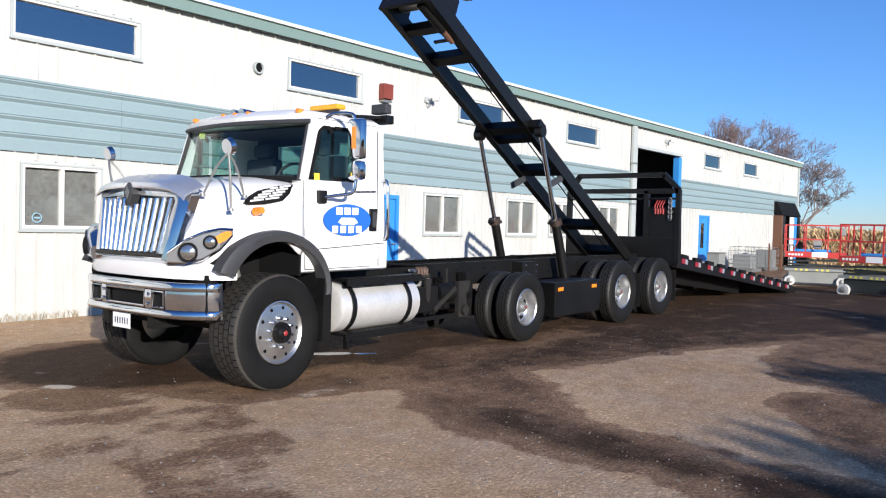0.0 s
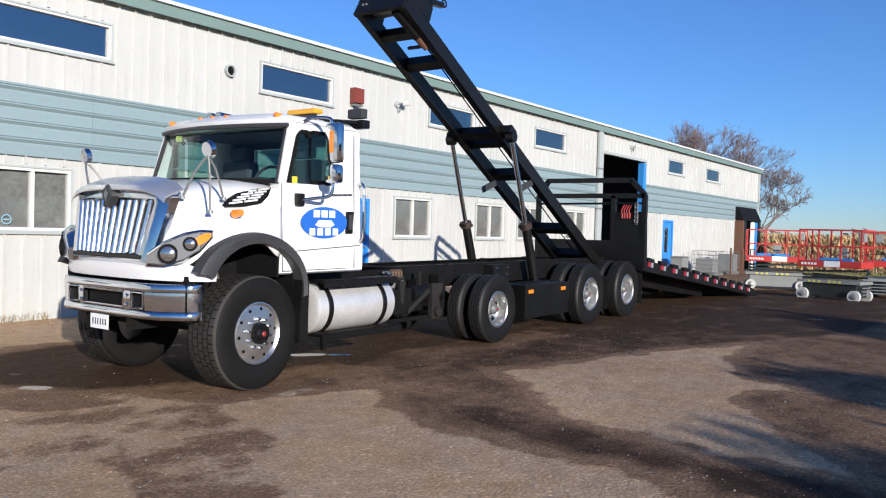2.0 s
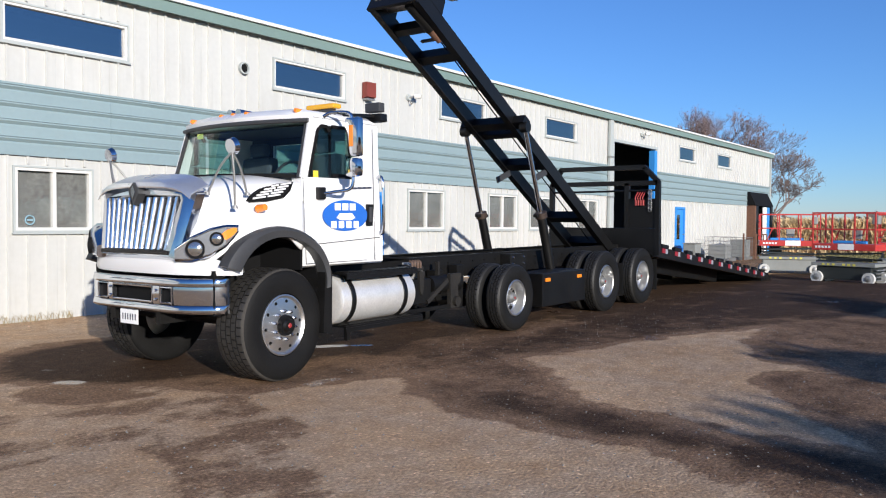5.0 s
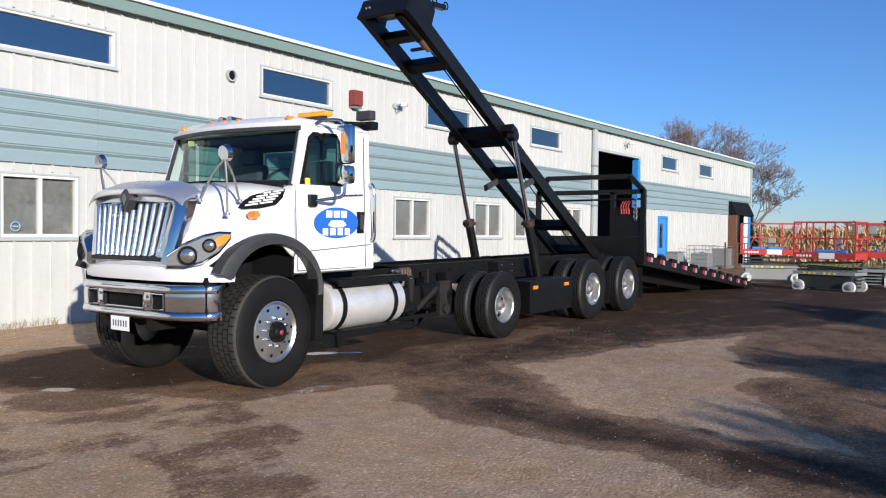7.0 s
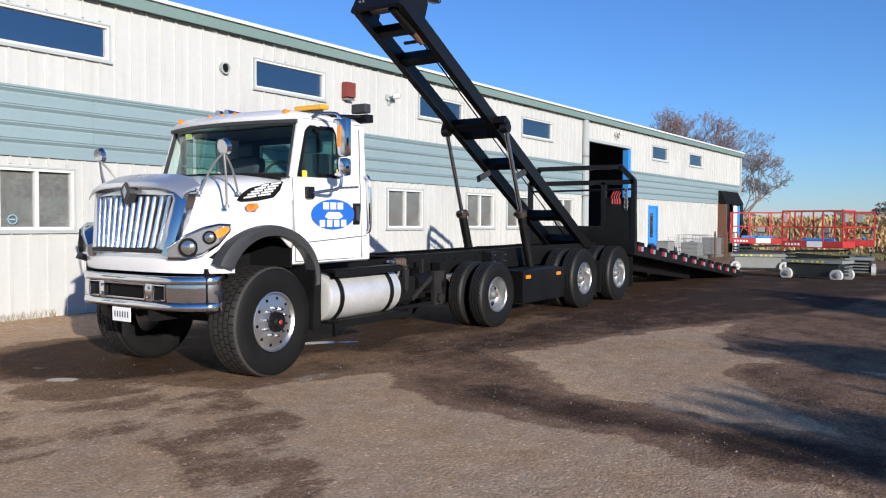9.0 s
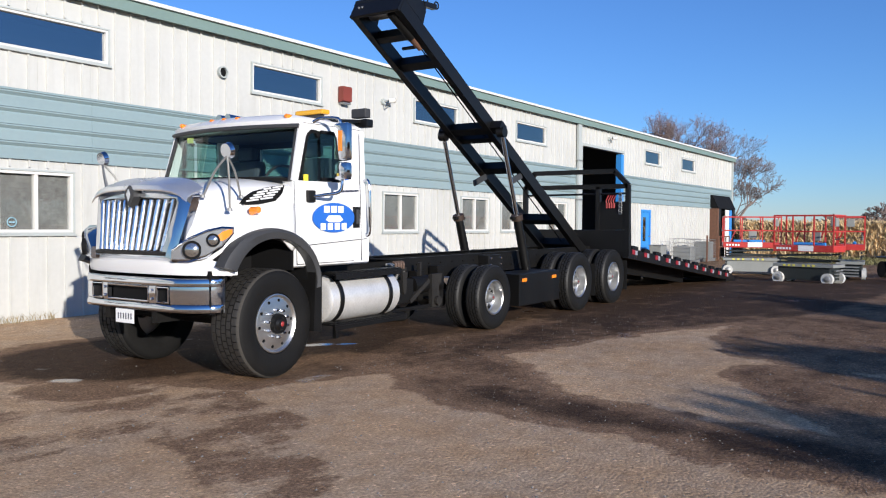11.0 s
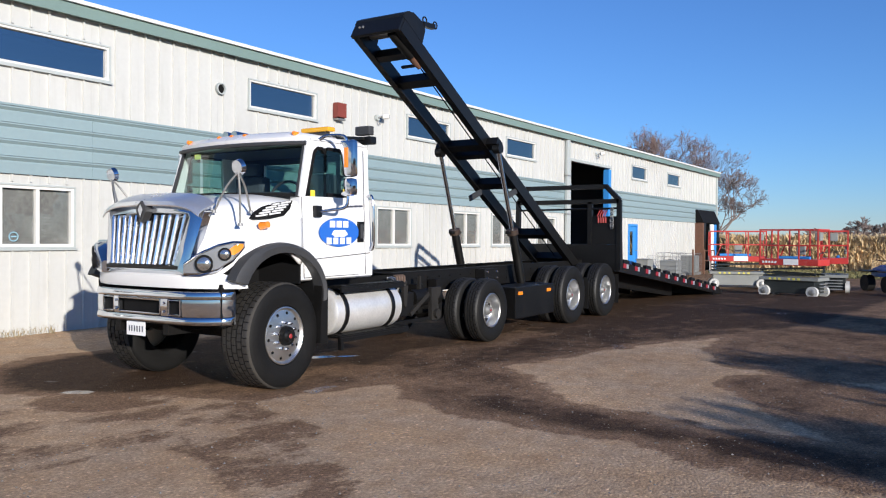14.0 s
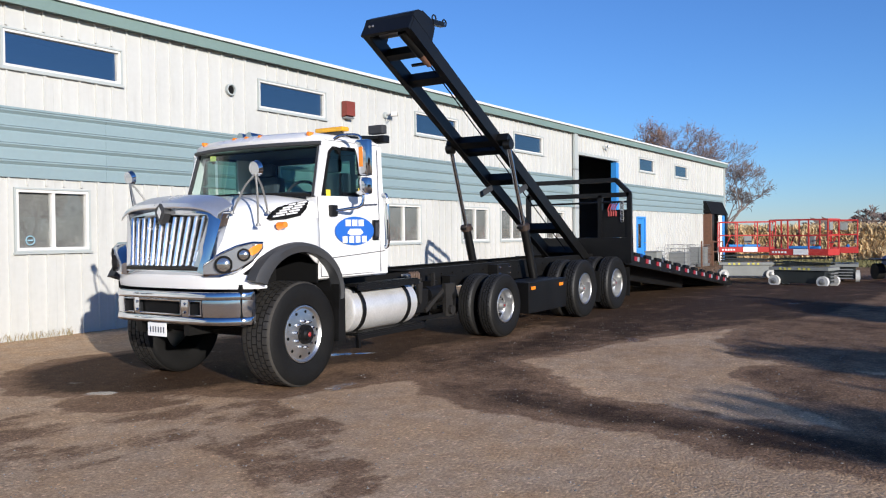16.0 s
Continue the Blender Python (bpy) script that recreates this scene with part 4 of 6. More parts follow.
part("door_sticker", boxed(0.49, 0.56, 0.108, 0.112, 2.03, 2.10), mat("yellow_sticker", (0.85, 0.62, 0.05), 0.5), truck, "small yellow sticker in the quarter window")
b = bmesh.new()
for k in range(4):
    box(b, 1.06 + k * 0.08, 1.125 + k * 0.08, 0.082, 0.088, 1.925 + 0.004 * k, 1.943 + 0.004 * k)
part("door_script", b, DECAL_DARK, truck)

# cabin: dash, seats, wheel, back trim
b = bmesh.new()
secs = []
for t in np.linspace(0.04, 0.96, 13):
    x, y, z = wind(t, False)
    secs.append([(x + 0.05, y, 1.95), (0.72, y, 1.95), (0.72, y, 2.04), (x + 0.26, y, 2.085), (x + 0.06, y, 2.045)])
loft(b, secs)
part("dash", b, CABIN, truck, "", True)
for y in (0.62, 1.72):
    b = bmesh.new()
    box(b, 1.10, 1.26, y - 0.25, y + 0.25, 1.7, 2.33)
    part("seat_back", b, SEAT, truck, "", False, 0.05)
    part("headrest", boxed(1.12, 1.22, y - 0.14, y + 0.14, 2.34, 2.50), SEAT, truck, "", False, 0.04)
b = bmesh.new()
ring = [(0.62 + 0.06 * math.sin(a) * 1.0, 0.62 + 0.22 * math.cos(a), 2.06 + 0.16 * math.sin(a)) for a in np.linspace(0, 2 * math.pi, 25)]
tube(b, ring, 0.016, 8)
rod(b, (0.62, 0.62, 2.06), (0.45, 0.62, 2.0), 0.03)
part("steering_wheel", b, PLASTIC, truck, "", True)
part("sun_sticker", boxed(0.34, 0.345, 1.72, 1.82, 2.5, 2.56), mat("green_tag", (0.55, 0.65, 0.15), 0.5), truck)

# hood and fenders: one smooth shell
ST = [(-0.74, 1.84, 1.47, 1.29, 0.74, 1.17), (-0.71, 1.89, 1.53, 1.37, 0.88, 1.14), (-0.65, 1.935, 1.59, 1.45, 1.00, 1.12),
      (-0.56, 1.96, 1.65, 1.53, 1.07, 1.26), (-0.38, 1.995, 1.71, 1.61, 1.12, 1.43), (-0.12, 2.04, 1.80, 1.68, 1.145, 1.49),
      (0.12, 2.075, 1.90, 1.76, 1.14, 1.42), (0.34, 2.075, 1.97, 1.83, 1.085, 1.20)]
b = bmesh.new()
secs = []
for x, zt, zv, zf, wf, zb in ST:
    wt = 0.60 + 0.36 * max(0.0, min(1.0, (x + 0.75) / 1.05))
    half = [(0.0, zt), (0.45 * wt, zt - 0.005), (0.78 * wt, zt - 0.03), (wt, zt - 0.10), (wt + 0.055, (zt + zv) / 2 - 0.04), (max(wt + 0.08, wf * 0.74), zv - 0.02), (max(wt + 0.10, wf * 0.88), zf), (wf, zf - 0.10), (wf + 0.012, (zf + zb) / 2), (wf, zb)]
    secs.append([(x - 0.05 * (1 - abs(h[0])) * (x < -0.6), CY - h[0], h[1]) for h in half[::-1]] + [(x - 0.05 * (1 - abs(h[0])) * (x < -0.6), CY + h[0], h[1]) for h in half[1:]])
loft(b, secs, False, False)
hood = part("hood", b, WHITE_PAINT, truck, "white sloped hood with flared fenders", True, 0.0, 70)
md = hood.modifiers.new("round", "SUBSURF")
md.levels = md.render_levels = 2
md = hood.modifiers.new("thick", "SOLIDIFY")
md.thickness, md.offset = 0.02, -1
# chin under the grille
b = bmesh.new()
sec = []
for x, y in ((-0.60, 0.06), (-0.75, 0.25), (-0.85, 0.52), (-0.885, 0.82), (-0.89, CY), (-0.885, 1.52), (-0.85, 1.82), (-0.75, 2.09), (-0.60, 2.28)):
    sec.append([(x + 0.01, y, 1.075), (x, y, 1.10), (x, y, 1.195), (x + 0.02, y, 1.215), (x + 0.12, y, 1.22), (x + 0.12, y, 1.075)])
loft(b, sec)
part("chin_panel", b, WHITE_PAINT, truck, "", True, 0.012)
# near-black block: the shade behind the bumper is in its colour
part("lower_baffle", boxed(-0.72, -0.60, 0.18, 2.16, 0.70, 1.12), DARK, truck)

# grille: chrome surround, bars, emblem
half_out = [(0.63, 1.22), (0.70, 1.55), (0.775, 1.95), (0.735, 2.03), (0.22, 2.055)]
half_in = [(0.505, 1.30), (0.56, 1.58), (0.625, 1.89), (0.60, 1.935), (0.20, 1.955)]
ring_of = lambda half: [(CY - d, z) for d, z in half] + [(CY + d, z) for d, z in half[::-1]]
outer, inner = ring_of(half_out), ring_of(half_in)
low = lambda pts: [(y, 1.215 + (z - 1.22) * 0.845) for y, z in pts]
outer, inner = low(outer), low(inner)
gx = lambda y, z: -0.875 - 0.05 * (1 - ((y - CY) / 0.7) ** 2) + (z - 1.3) * 0.17
b = bmesh.new()
n = len(outer)
loft(b, [[(gx(*p) + 0.13, *p) for p in outer], [(gx(*p) + 0.035, *p) for p in outer], [(gx(*p) - 0.010, (p[0] + q[0]) / 2, (p[1] + q[1]) / 2) for p, q in zip(outer, inner)], [(gx(*p), *p) for p in inner], [(gx(*p) + 0.08, *p) for p in inner]], True, False)
part("grille_surround", b, CHROME, truck, "chrome grille surround", True, 0.0, 24)
b = bmesh.new()
box(b, -0.76, -0.73, 0.57, 1.77, 1.25, 1.84)
part("radiator_screen", b, DARK, truck)
for k in range(12):
    y = 0.635 + (1.705 - 0.635) * k / 11.0
    lean = (y - CY) * 0.075
    b = bmesh.new()
    zt = 1.812 - (0.06 if k in (5, 6) else 0.0)
    loft(b, [[(gx(y, z) + dx, y + lean * s + dy, z) for dx, dy in ((0.06, -0.021), (0.020, -0.023), (-0.006, -0.017), (-0.016, 0.0), (-0.006, 0.017), (0.020, 0.023), (0.06, 0.021))] for z, s in ((1.31, -1), (1.55, 0), (zt, 1))])
    part("grille_bar", b, SATIN, truck, "", True, 0.0, 25)
part("grille_sill", boxed(-0.915, -0.80, 0.60, 1.74, 1.262, 1.302), BLACK, truck, "black bar under the grille", False, 0.012)
b = prism(bmesh.new(), [(CY, 1.955), (CY + 0.075, 1.895), (CY + 0.075, 1.845), (CY, 1.735), (CY - 0.075, 1.845), (CY - 0.075, 1.895)], "x", -0.90, -0.81)
part("emblem", b, PLASTIC, truck, "grey diamond-shaped emblem", False, 0.004)
part("emblem_core", prismed([(CY, 1.925), (CY + 0.038, 1.865), (CY, 1.79), (CY - 0.038, 1.865)], "x", -0.908, -0.901), CHROME, truck)
SATIN_BRIGHT = mat("bright_shield", (0.86, 0.86, 0.86), 0.30, 0.85, 0.05)
BLADE = mat("bright_vent_blade", (0.72, 0.72, 0.72), 0.4, 0.2, 0.05)
# bug deflector: bright curved shield on the nose
b = bmesh.new()
sec = []
for t in np.linspace(0, 1, 17):
    y = 0.40 + 1.54 * t
    c = 1 - (2 * t - 1) ** 2
    dz = 0.03 * c - 0.09 * abs(2 * t - 1) ** 7
    line = [(-0.815 - 0.075 * c, 1.885), (-0.80 - 0.075 * c, 1.925), (-0.73 - 0.07 * c, 1.965), (-0.60 - 0.06 * c, 2.015)]
    sec.append([(x, y, z + dz) for x, z in line] + [(x + 0.006, y, z + dz - 0.012) for x, z in line[::-1]])
loft(b, sec)
part("bug_deflector", b, SATIN_BRIGHT, truck, "bright chrome bug deflector", True)


LAMP_GLASS = mat("headlamp_bowl", (0.45, 0.45, 0.44), 0.12, 0.9, 0.15)


def front_corner(Y):
    # headlamp let into the corner of the fender
    S = [(-0.87, 0.545), (-0.81, 0.37), (-0.725, 0.21), (-0.625, 0.105), (-0.525, 0.055)]
    lo, hi = [1.205, 1.205, 1.25, 1.345, 1.475], [1.33, 1.445, 1.52, 1.55, 1.545]
    b = bmesh.new()
    loft(b, [[(x - 0.02, Y(y - 0.02), z0), (x - 0.035, Y(y - 0.035), z0 + 0.02), (x - 0.035, Y(y - 0.035), z1 - 0.02), (x - 0.02, Y(y - 0.02), z1), (x + 0.05, Y(y + 0.05), z1), (x + 0.05, Y(y + 0.05), z0)] for (x, y), z0, z1 in zip(S, lo, hi)])
    lamp_part = part("headlamp", b, CHROME, truck, "chrome wraparound headlamp", True)
    b = bmesh.new()
    loft(b, [[(x - 0.043, Y(y - 0.043), z0 + 0.03), (x - 0.043, Y(y - 0.043), z1 - 0.03), (x - 0.03, Y(y - 0.03), z1 - 0.03), (x - 0.03, Y(y - 0.03), z0 + 0.03)] for (x, y), z0, z1 in zip(S[:-1], lo, hi)])
    part("reflector", b, mat("smoked_reflector", (0.48, 0.49, 0.50), 0.20, 0.7, 0.12) if "smoked_reflector" not in bpy.data.materials else bpy.data.materials["smoked_reflector"], lamp_part, "", True)
    o = Vector((-0.795, Y(0.325), 1.325))
    d = Vector((-0.75, Y(0) - Y(0.66), 0)).normalized()
    b = bmesh.new()
    rod(b, o, o + d * 0.072, 0.088, 0.090, 28)
    part("lamp_ring", b, DARK, lamp_part, "", True)
    rodb = rod(bmesh.new(), o + d * 0.073, o + d * 0.090, 0.066, 0.030, 28)
    part("lens", rodb, LAMP_GLASS, lamp_part, "", True)
    o2 = Vector((-0.690, Y(0.150), 1.42))
    part("lamp_ring", rod(bmesh.new(), o2, o2 + d * 0.066, 0.060, 0.064, 24), DARK, lamp_part, "", True)
    b = rod(bmesh.new(), o2 + d * 0.067, o2 + d * 0.080, 0.046, 0.020, 24)
    part("lens", b, LAMP_GLASS, lamp_part, "", True)
    b = bmesh.new()
    loft(b, [[(x - 0.046, Y(y - 0.046), z0), (x - 0.046, Y(y - 0.046), z1), (x - 0.02, Y(y - 0.02), z1), (x - 0.02, Y(y - 0.02), z0)] for x, y, z0, z1 in ((-0.655, 0.130, 1.425, 1.465), (-0.62, 0.105, 1.41, 1.50), (-0.57, 0.080, 1.445, 1.52), (-0.535, 0.062, 1.485, 1.52))])
    o3 = part("turn_signal", b, AMBER, lamp_part, "amber turn signal", False, 0.006)
    # fender flare: broad black lip round the wheel arch
    b = bmesh.new()
    sec = []
    for a in np.linspace(radians(160), radians(-8), 25):
        c, s = math.cos(a), math.sin(a)
        ox, oz, ix, iz = -0.075 + 0.69 * c, 0.98 + 0.555 * s, -0.055 + (0.55 if c < 0 else 0.60) * c, 0.95 + 0.475 * s
        sec.append([(ox, Y(0.04), oz), (ox, Y(-0.025), oz - 0.012), (ix * 0.4 + ox * 0.6, Y(-0.05), oz * 0.6 + iz * 0.4), (ix, Y(-0.035), iz), (ix, Y(0.16), iz), (ox, Y(0.10), oz)])
    loft(b, sec)
    part("fender_flare", b, PLASTIC, truck, "matt dark grey fender flare", True)
    # arch liner, coloured near-black to carry the shade of the well
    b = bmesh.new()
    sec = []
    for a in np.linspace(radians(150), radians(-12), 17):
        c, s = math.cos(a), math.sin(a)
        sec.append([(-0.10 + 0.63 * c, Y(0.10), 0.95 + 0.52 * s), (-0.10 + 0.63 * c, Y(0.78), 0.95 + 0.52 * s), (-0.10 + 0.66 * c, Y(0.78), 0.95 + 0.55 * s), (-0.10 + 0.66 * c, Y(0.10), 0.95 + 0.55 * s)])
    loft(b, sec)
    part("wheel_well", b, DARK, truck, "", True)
    # added dark sheet closing the arch; its blackness is painted shade
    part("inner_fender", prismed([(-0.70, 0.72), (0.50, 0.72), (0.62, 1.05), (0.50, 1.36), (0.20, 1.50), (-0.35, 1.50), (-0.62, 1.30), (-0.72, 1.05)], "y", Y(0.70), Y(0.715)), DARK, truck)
    part("shock_absorber", rodded((0.05, Y(0.55), 0.62), (-0.20, Y(0.58), 1.38), 0.045, None, 14), STEEL, truck)
    part("mud_guard", prismed([(0.50, 0.42), (0.62, 0.40), (0.63, 1.05), (0.53, 1.05)], "y", Y(-0.02), Y(0.35)), BLACK_DIRTY, truck, "", False, 0.01)
    # hood louvre
    frame_pts = [(-0.235, 1.775), (-0.17, 1.845), (-0.08, 1.90), (0.07, 1.945), (0.24, 1.97), (0.195, 1.885), (0.115, 1.815), (-0.06, 1.78)]
    vy = lambda x, z: 0.205 - 0.30 * x + (z - 1.86) * 0.25
    b = bmesh.new()
    for p, q in zip(frame_pts, frame_pts[1:] + frame_pts[:1]):
        beam(b, (p[0], Y(vy(*p)), p[1]), (q[0], Y(vy(*q)), q[1]), 0.026, 0.012)
    lv = part("side_vent", b, DARK, truck, "dark side vent with chrome blades")
    b = bmesh.new()
    plate(b, [(p[0], Y(vy(*p) + 0.005), p[1]) for p in frame_pts], 0.05, (0, Y(1) - Y(0), 0))
    part("vent_back", b, DARK, lv)
    for k in range(5):
        for u, v in ((0.10, 0.47), (0.53, 0.90)):
            ends = []
            for f in (u, v):
                x = -0.235 + 0.045 * k + f * (0.36 - 0.012 * k)
                ends.append((x, 1.795 + 0.030 * k + 0.055 * f))
            p, q = ends
            part("blade", beamed((p[0], Y(vy(*p) - 0.006), p[1]), (q[0], Y(vy(*q) - 0.006), q[1]), 0.014, 0.017), BLADE, lv)
    # marker lamp on the fender
    b = rod(bmesh.new(), (-0.20, Y(0.16), 1.70), (-0.20, Y(0.06), 1.715), 0.042, 0.032, 20)
    part("fender_marker", b, AMBER, truck, "round amber marker lamp", True)
    # hood mirror on a three-legged stalk
    foot = [(-0.45, Y(0.20), 1.70), (-0.60, Y(0.42), 1.83), (-0.25, Y(0.26), 1.83)]
    head = Vector((-0.54, Y(0.15), 2.25))
    b = bmesh.new()
    for f in foot:
        tube(b, bend([f, tuple(Vector(f).lerp(head, 0.5) + Vector((0, Y(0) - Y(0.02), 0.05))), tuple(head + Vector((0.02, 0, -0.02)))]), 0.011, 8)
        rod(b, f, Vector(f) + Vector((0, 0, 0.03)), 0.03, 0.022, 12)
    stalk = part("hood_mirror_stalk", b, STEEL, truck, "", True)
    b = bmesh.new()
    rod(b, head + Vector((0.05, 0, 0.04)), head + Vector((0.0, 0, 0.03)), 0.080, 0.07, 28)
    part("hood_mirror", b, CHROME, stalk, "round chrome hood mirror", True)
    # door mirror: tall chrome head over a smaller convex one
    b = bmesh.new()
    tube(b, bend([(0.58, Y(0.10), 1.86), (0.66, Y(-0.03), 1.88), (0.77, Y(-0.16), 1.92), (0.79, Y(-0.17), 2.08)]), 0.018, 10)
    part("mirror_arm", b, CHROME, truck, "", True)
    b = bmesh.new()
    tube(b, bend([(0.77, Y(-0.17), 2.62), (0.76, Y(-0.14), 2.70), (0.70, Y(0.05), 2.71), (0.66, Y(0.15), 2.66)]), 0.018, 10)
    arm = part("mirror_arm", b, CHROME, truck, "", True)
    part("arm_clamp", boxed(0.52, 0.62, *sorted((Y(0.05), Y(0.12))), 1.80, 1.93), BLACK, arm, "", False, 0.015)
    b = bmesh.new()
    box(b, 0.74, 0.83, *sorted((Y(-0.29), Y(-0.09))), 2.245, 2.655)
    mh = part("mirror_head", b, CHROME, truck, "tall chrome door mirror", True, 0.035)
    part("mirror_marker", boxed(0.731, 0.739, *sorted((Y(-0.215), Y(-0.165))), 2.35, 2.57), AMBER, mh, "", False, 0.003)
    part("mirror_glass", boxed(0.831, 0.836, *sorted((Y(-0.27), Y(-0.11))), 2.28, 2.62), ROD, mh)
    part("convex_mirror", boxed(0.735, 0.84, *sorted((Y(-0.285), Y(-0.095))), 2.035, 2.238), CHROME, mh, "", True, 0.05)


both(front_corner)

# cab roof: marker lamps, beacon, work lamps, horns
for k, y in enumerate((0.30, 0.96, 1.17, 1.38, 2.04)):
    c = 1 - ((y - CY) / CY) ** 2
    b = rod(bmesh.new(), (0.58 - 0.20 * c, y, 2.71), (0.51 - 0.20 * c, y, 2.73), 0.038, 0.022, 16)
    part("roof_marker", b, AMBER, truck, "amber roof marker lamp", True)
b = boxed(0.84, 0.97, 0.16, 0.58, 2.785, 2.84)
bc = part("beacon", b, BEACON, truck, "amber light bar", False, 0.02)
part("beacon_foot", boxed(0.87, 0.94, 0.22, 0.52, 2.70, 2.784), PLASTIC, bc)
b = bmesh.new()
beam(b, (1.05, 0.26, 2.735), (1.60, 0.24, 2.775), 0.10, 0.035)
rack = part("lamp_rack", b, BLACK, truck, "black rear lamp rack")
part("work_lamp", boxed(1.56, 1.66, 0.14, 0.36, 2.815, 2.925), PLASTIC, rack, "", False, 0.015)
part("work_lamp", boxed(1.54, 1.66, 0.10, 0.40, 2.70, 2.795), BLACK, rack, "", False, 0.015)
for y in (1.45, 1.6):
    b = rod(bmesh.new(), (0.62, y, 2.80), (0.95, y, 2.81), 0.05, 0.02, 16)
    part("air_horn", b, CHROME, truck, "chrome air horn", True)

# bumper: three chrome bands round dark openings, swept at the ends
BL = [(-0.64, 0.12), (-0.74, 0.21), (-0.85, 0.36), (-0.905, 0.54), (-0.92, 0.74), (-0.93, 0.83), (-0.93, 1.51), (-0.92, 1.60), (-0.905, 1.80), (-0.85, 1.98), (-0.74, 2.13), (-0.64, 2.22)]
b = bmesh.new()


def strip(b, line, z0, z1, bulge):
    h = z1 - z0
    tl = h * 0.10
    loft(b, [[(x, y, z0), (x - bulge * 0.6, y, z0 + 0.1 * h), (x - bulge, y, z0 + 0.35 * h), (x - bulge + tl * 0.65, y, z0 + 0.65 * h), (x - bulge * 0.6 + tl * 0.9, y, z0 + 0.9 * h), (x + tl, y, z1), (x + 0.05, y, z1), (x + 0.05, y, z0)] for x, y in line])


def face_plate(b, line, z0, z1):
    loft(b, [[(x + 0.006, y, z0), (x + 0.0, y, z0 * 0.7 + z1 * 0.3), (x - 0.002, y, z0 * 0.3 + z1 * 0.7), (x + 0.003, y, z1), (x + 0.05, y, z1), (x + 0.05, y, z0)] for x, y in line])


strip(b, BL, 0.968, 1.045, 0.009)
strip(b, BL, 0.715, 0.795, 0.014)
face_plate(b, BL[:4], 0.796, 0.967)
face_plate(b, BL[4:6], 0.796, 0.967)
face_plate(b, BL[6:8], 0.796, 0.967)
face_plate(b, BL[8:], 0.796, 0.967)
bumper = part("bumper", b, CHROME, truck, "polished chrome front bumper", True, 0.0, 60)
for y0, y1 in ((0.54, 0.74), (0.83, 1.51), (1.60, 1.80)):
    part("bumper_opening", boxed(-0.865, -0.855, y0, y1, 0.797, 0.966), DARK, bumper)
    b = bmesh.new()
    xf = -0.925 if 0.8 < y0 < 1.0 else -0.912
    tube(b, [(xf, y0 + 0.012, 0.81), (xf, y1 - 0.012, 0.81), (xf, y1 - 0.012, 0.955), (xf, y0 + 0.012, 0.955), (xf, y0 + 0.012, 0.81)], 0.011, 6)
    part("opening_trim", b, CHROME, bumper)
for y in (0.785, 1.555):
    for z in (0.84, 0.925):
        b = rod(bmesh.new(), (-0.925, y, z), (-0.942, y, z), 0.016, 0.011, 12)
        part("bumper_bolt", b, CHROME, bumper, "", True)
np_ = part("number_plate", boxed(-0.940, -0.934, 1.06, 1.36, 0.575, 0.715), DECAL_WHITE, bumper, "white plate with dark bars", False, 0.002)
b = bmesh.new()
for k in range(6):
    box(b, -0.944, -0.9405, 1.095 + k * 0.042, 1.109 + k * 0.042, 0.615, 0.675)
tagged(part("plate_bars", b, DECAL_DARK, np_), "", "", "", "stuff")
part("tow_bracket", boxed(-0.90, -0.6, 0.75, 0.83, 0.60, 0.74), BLACK_DIRTY, truck)
part("tow_bracket", boxed(-0.90, -0.6, 1.51, 1.59, 0.60, 0.74), BLACK_DIRTY, truck)
part("engine_block", boxed(-0.75, 1.4, 0.72, 1.62, 0.62, 1.6), DARK, truck, "", False, 0.05)

# wheels
W_FRONT = wheel_meshes(0.56, 0.42, "front")
W_REAR = wheel_meshes(0.52, 0.28, "rear")
W_TAG = wheel_meshes(0.475, 0.27, "tag")
for x, z, ms, dual, turn in ((0.0, 0.555, W_FRONT, 0, 12), (4.40, 0.47, W_TAG, 0.35, 20), (7.34, 0.515, W_REAR, 0.33, 5), (8.87, 0.515, W_REAR, 0.33, 40)):
    y = 0.0 if dual == 0 else 0.02
    wheel(truck, ms, x, y, z, False, dual, turn, 4 if dual == 0 else 0)
    wheel(truck, ms, x, 2 * CY - y, z, True, dual, turn, 4 if dual == 0 else 0)
    part("axle", rodded((x, 0.25, z), (x, 2 * CY - 0.25, z), 0.075), BLACK_DIRTY, truck)
    if dual:
        b = bmesh.new()
        rod(b, (x, CY - 0.17, z), (x, CY + 0.17, z), 0.2, 0.2, 16)
        part("differential", b, BLACK_DIRTY, truck, "", True)

# chassis rails and cross members
for y in (0.74, 1.60):
    b = bmesh.new()
    s = 1 if y < CY else -1
    box(b, -0.5, 9.5, y - 0.005, y + 0.005, 0.78, 1.06)
    box(b, -0.5, 9.5, y - 0.005, y + 0.085 * s, 1.06, 1.075)
    box(b, -0.5, 9.5, y - 0.005, y + 0.085 * s, 0.765, 0.78)
    part("chassis_rail", b, BLACK_DIRTY, truck, "dusty black channel frame rail")
    b = bmesh.new()
    for k in range(24):
        x = 2.2 + 0.3 * k
        for z in (0.86, 0.98):
            rod(b, (x, y - 0.006 * s, z), (x, y - 0.02 * s, z), 0.014, 0.012, 8)
    tagged(part("rail_bolts", b, BLACK_DIRTY, truck), "", "", "", "stuff")
for x in (1.9, 3.1, 4.9, 6.0, 7.0, 8.1, 9.3):
    part("cross_member", boxed(x - 0.05, x + 0.05, 0.745, 1.595, 0.80, 1.02), BLACK_DIRTY, truck)
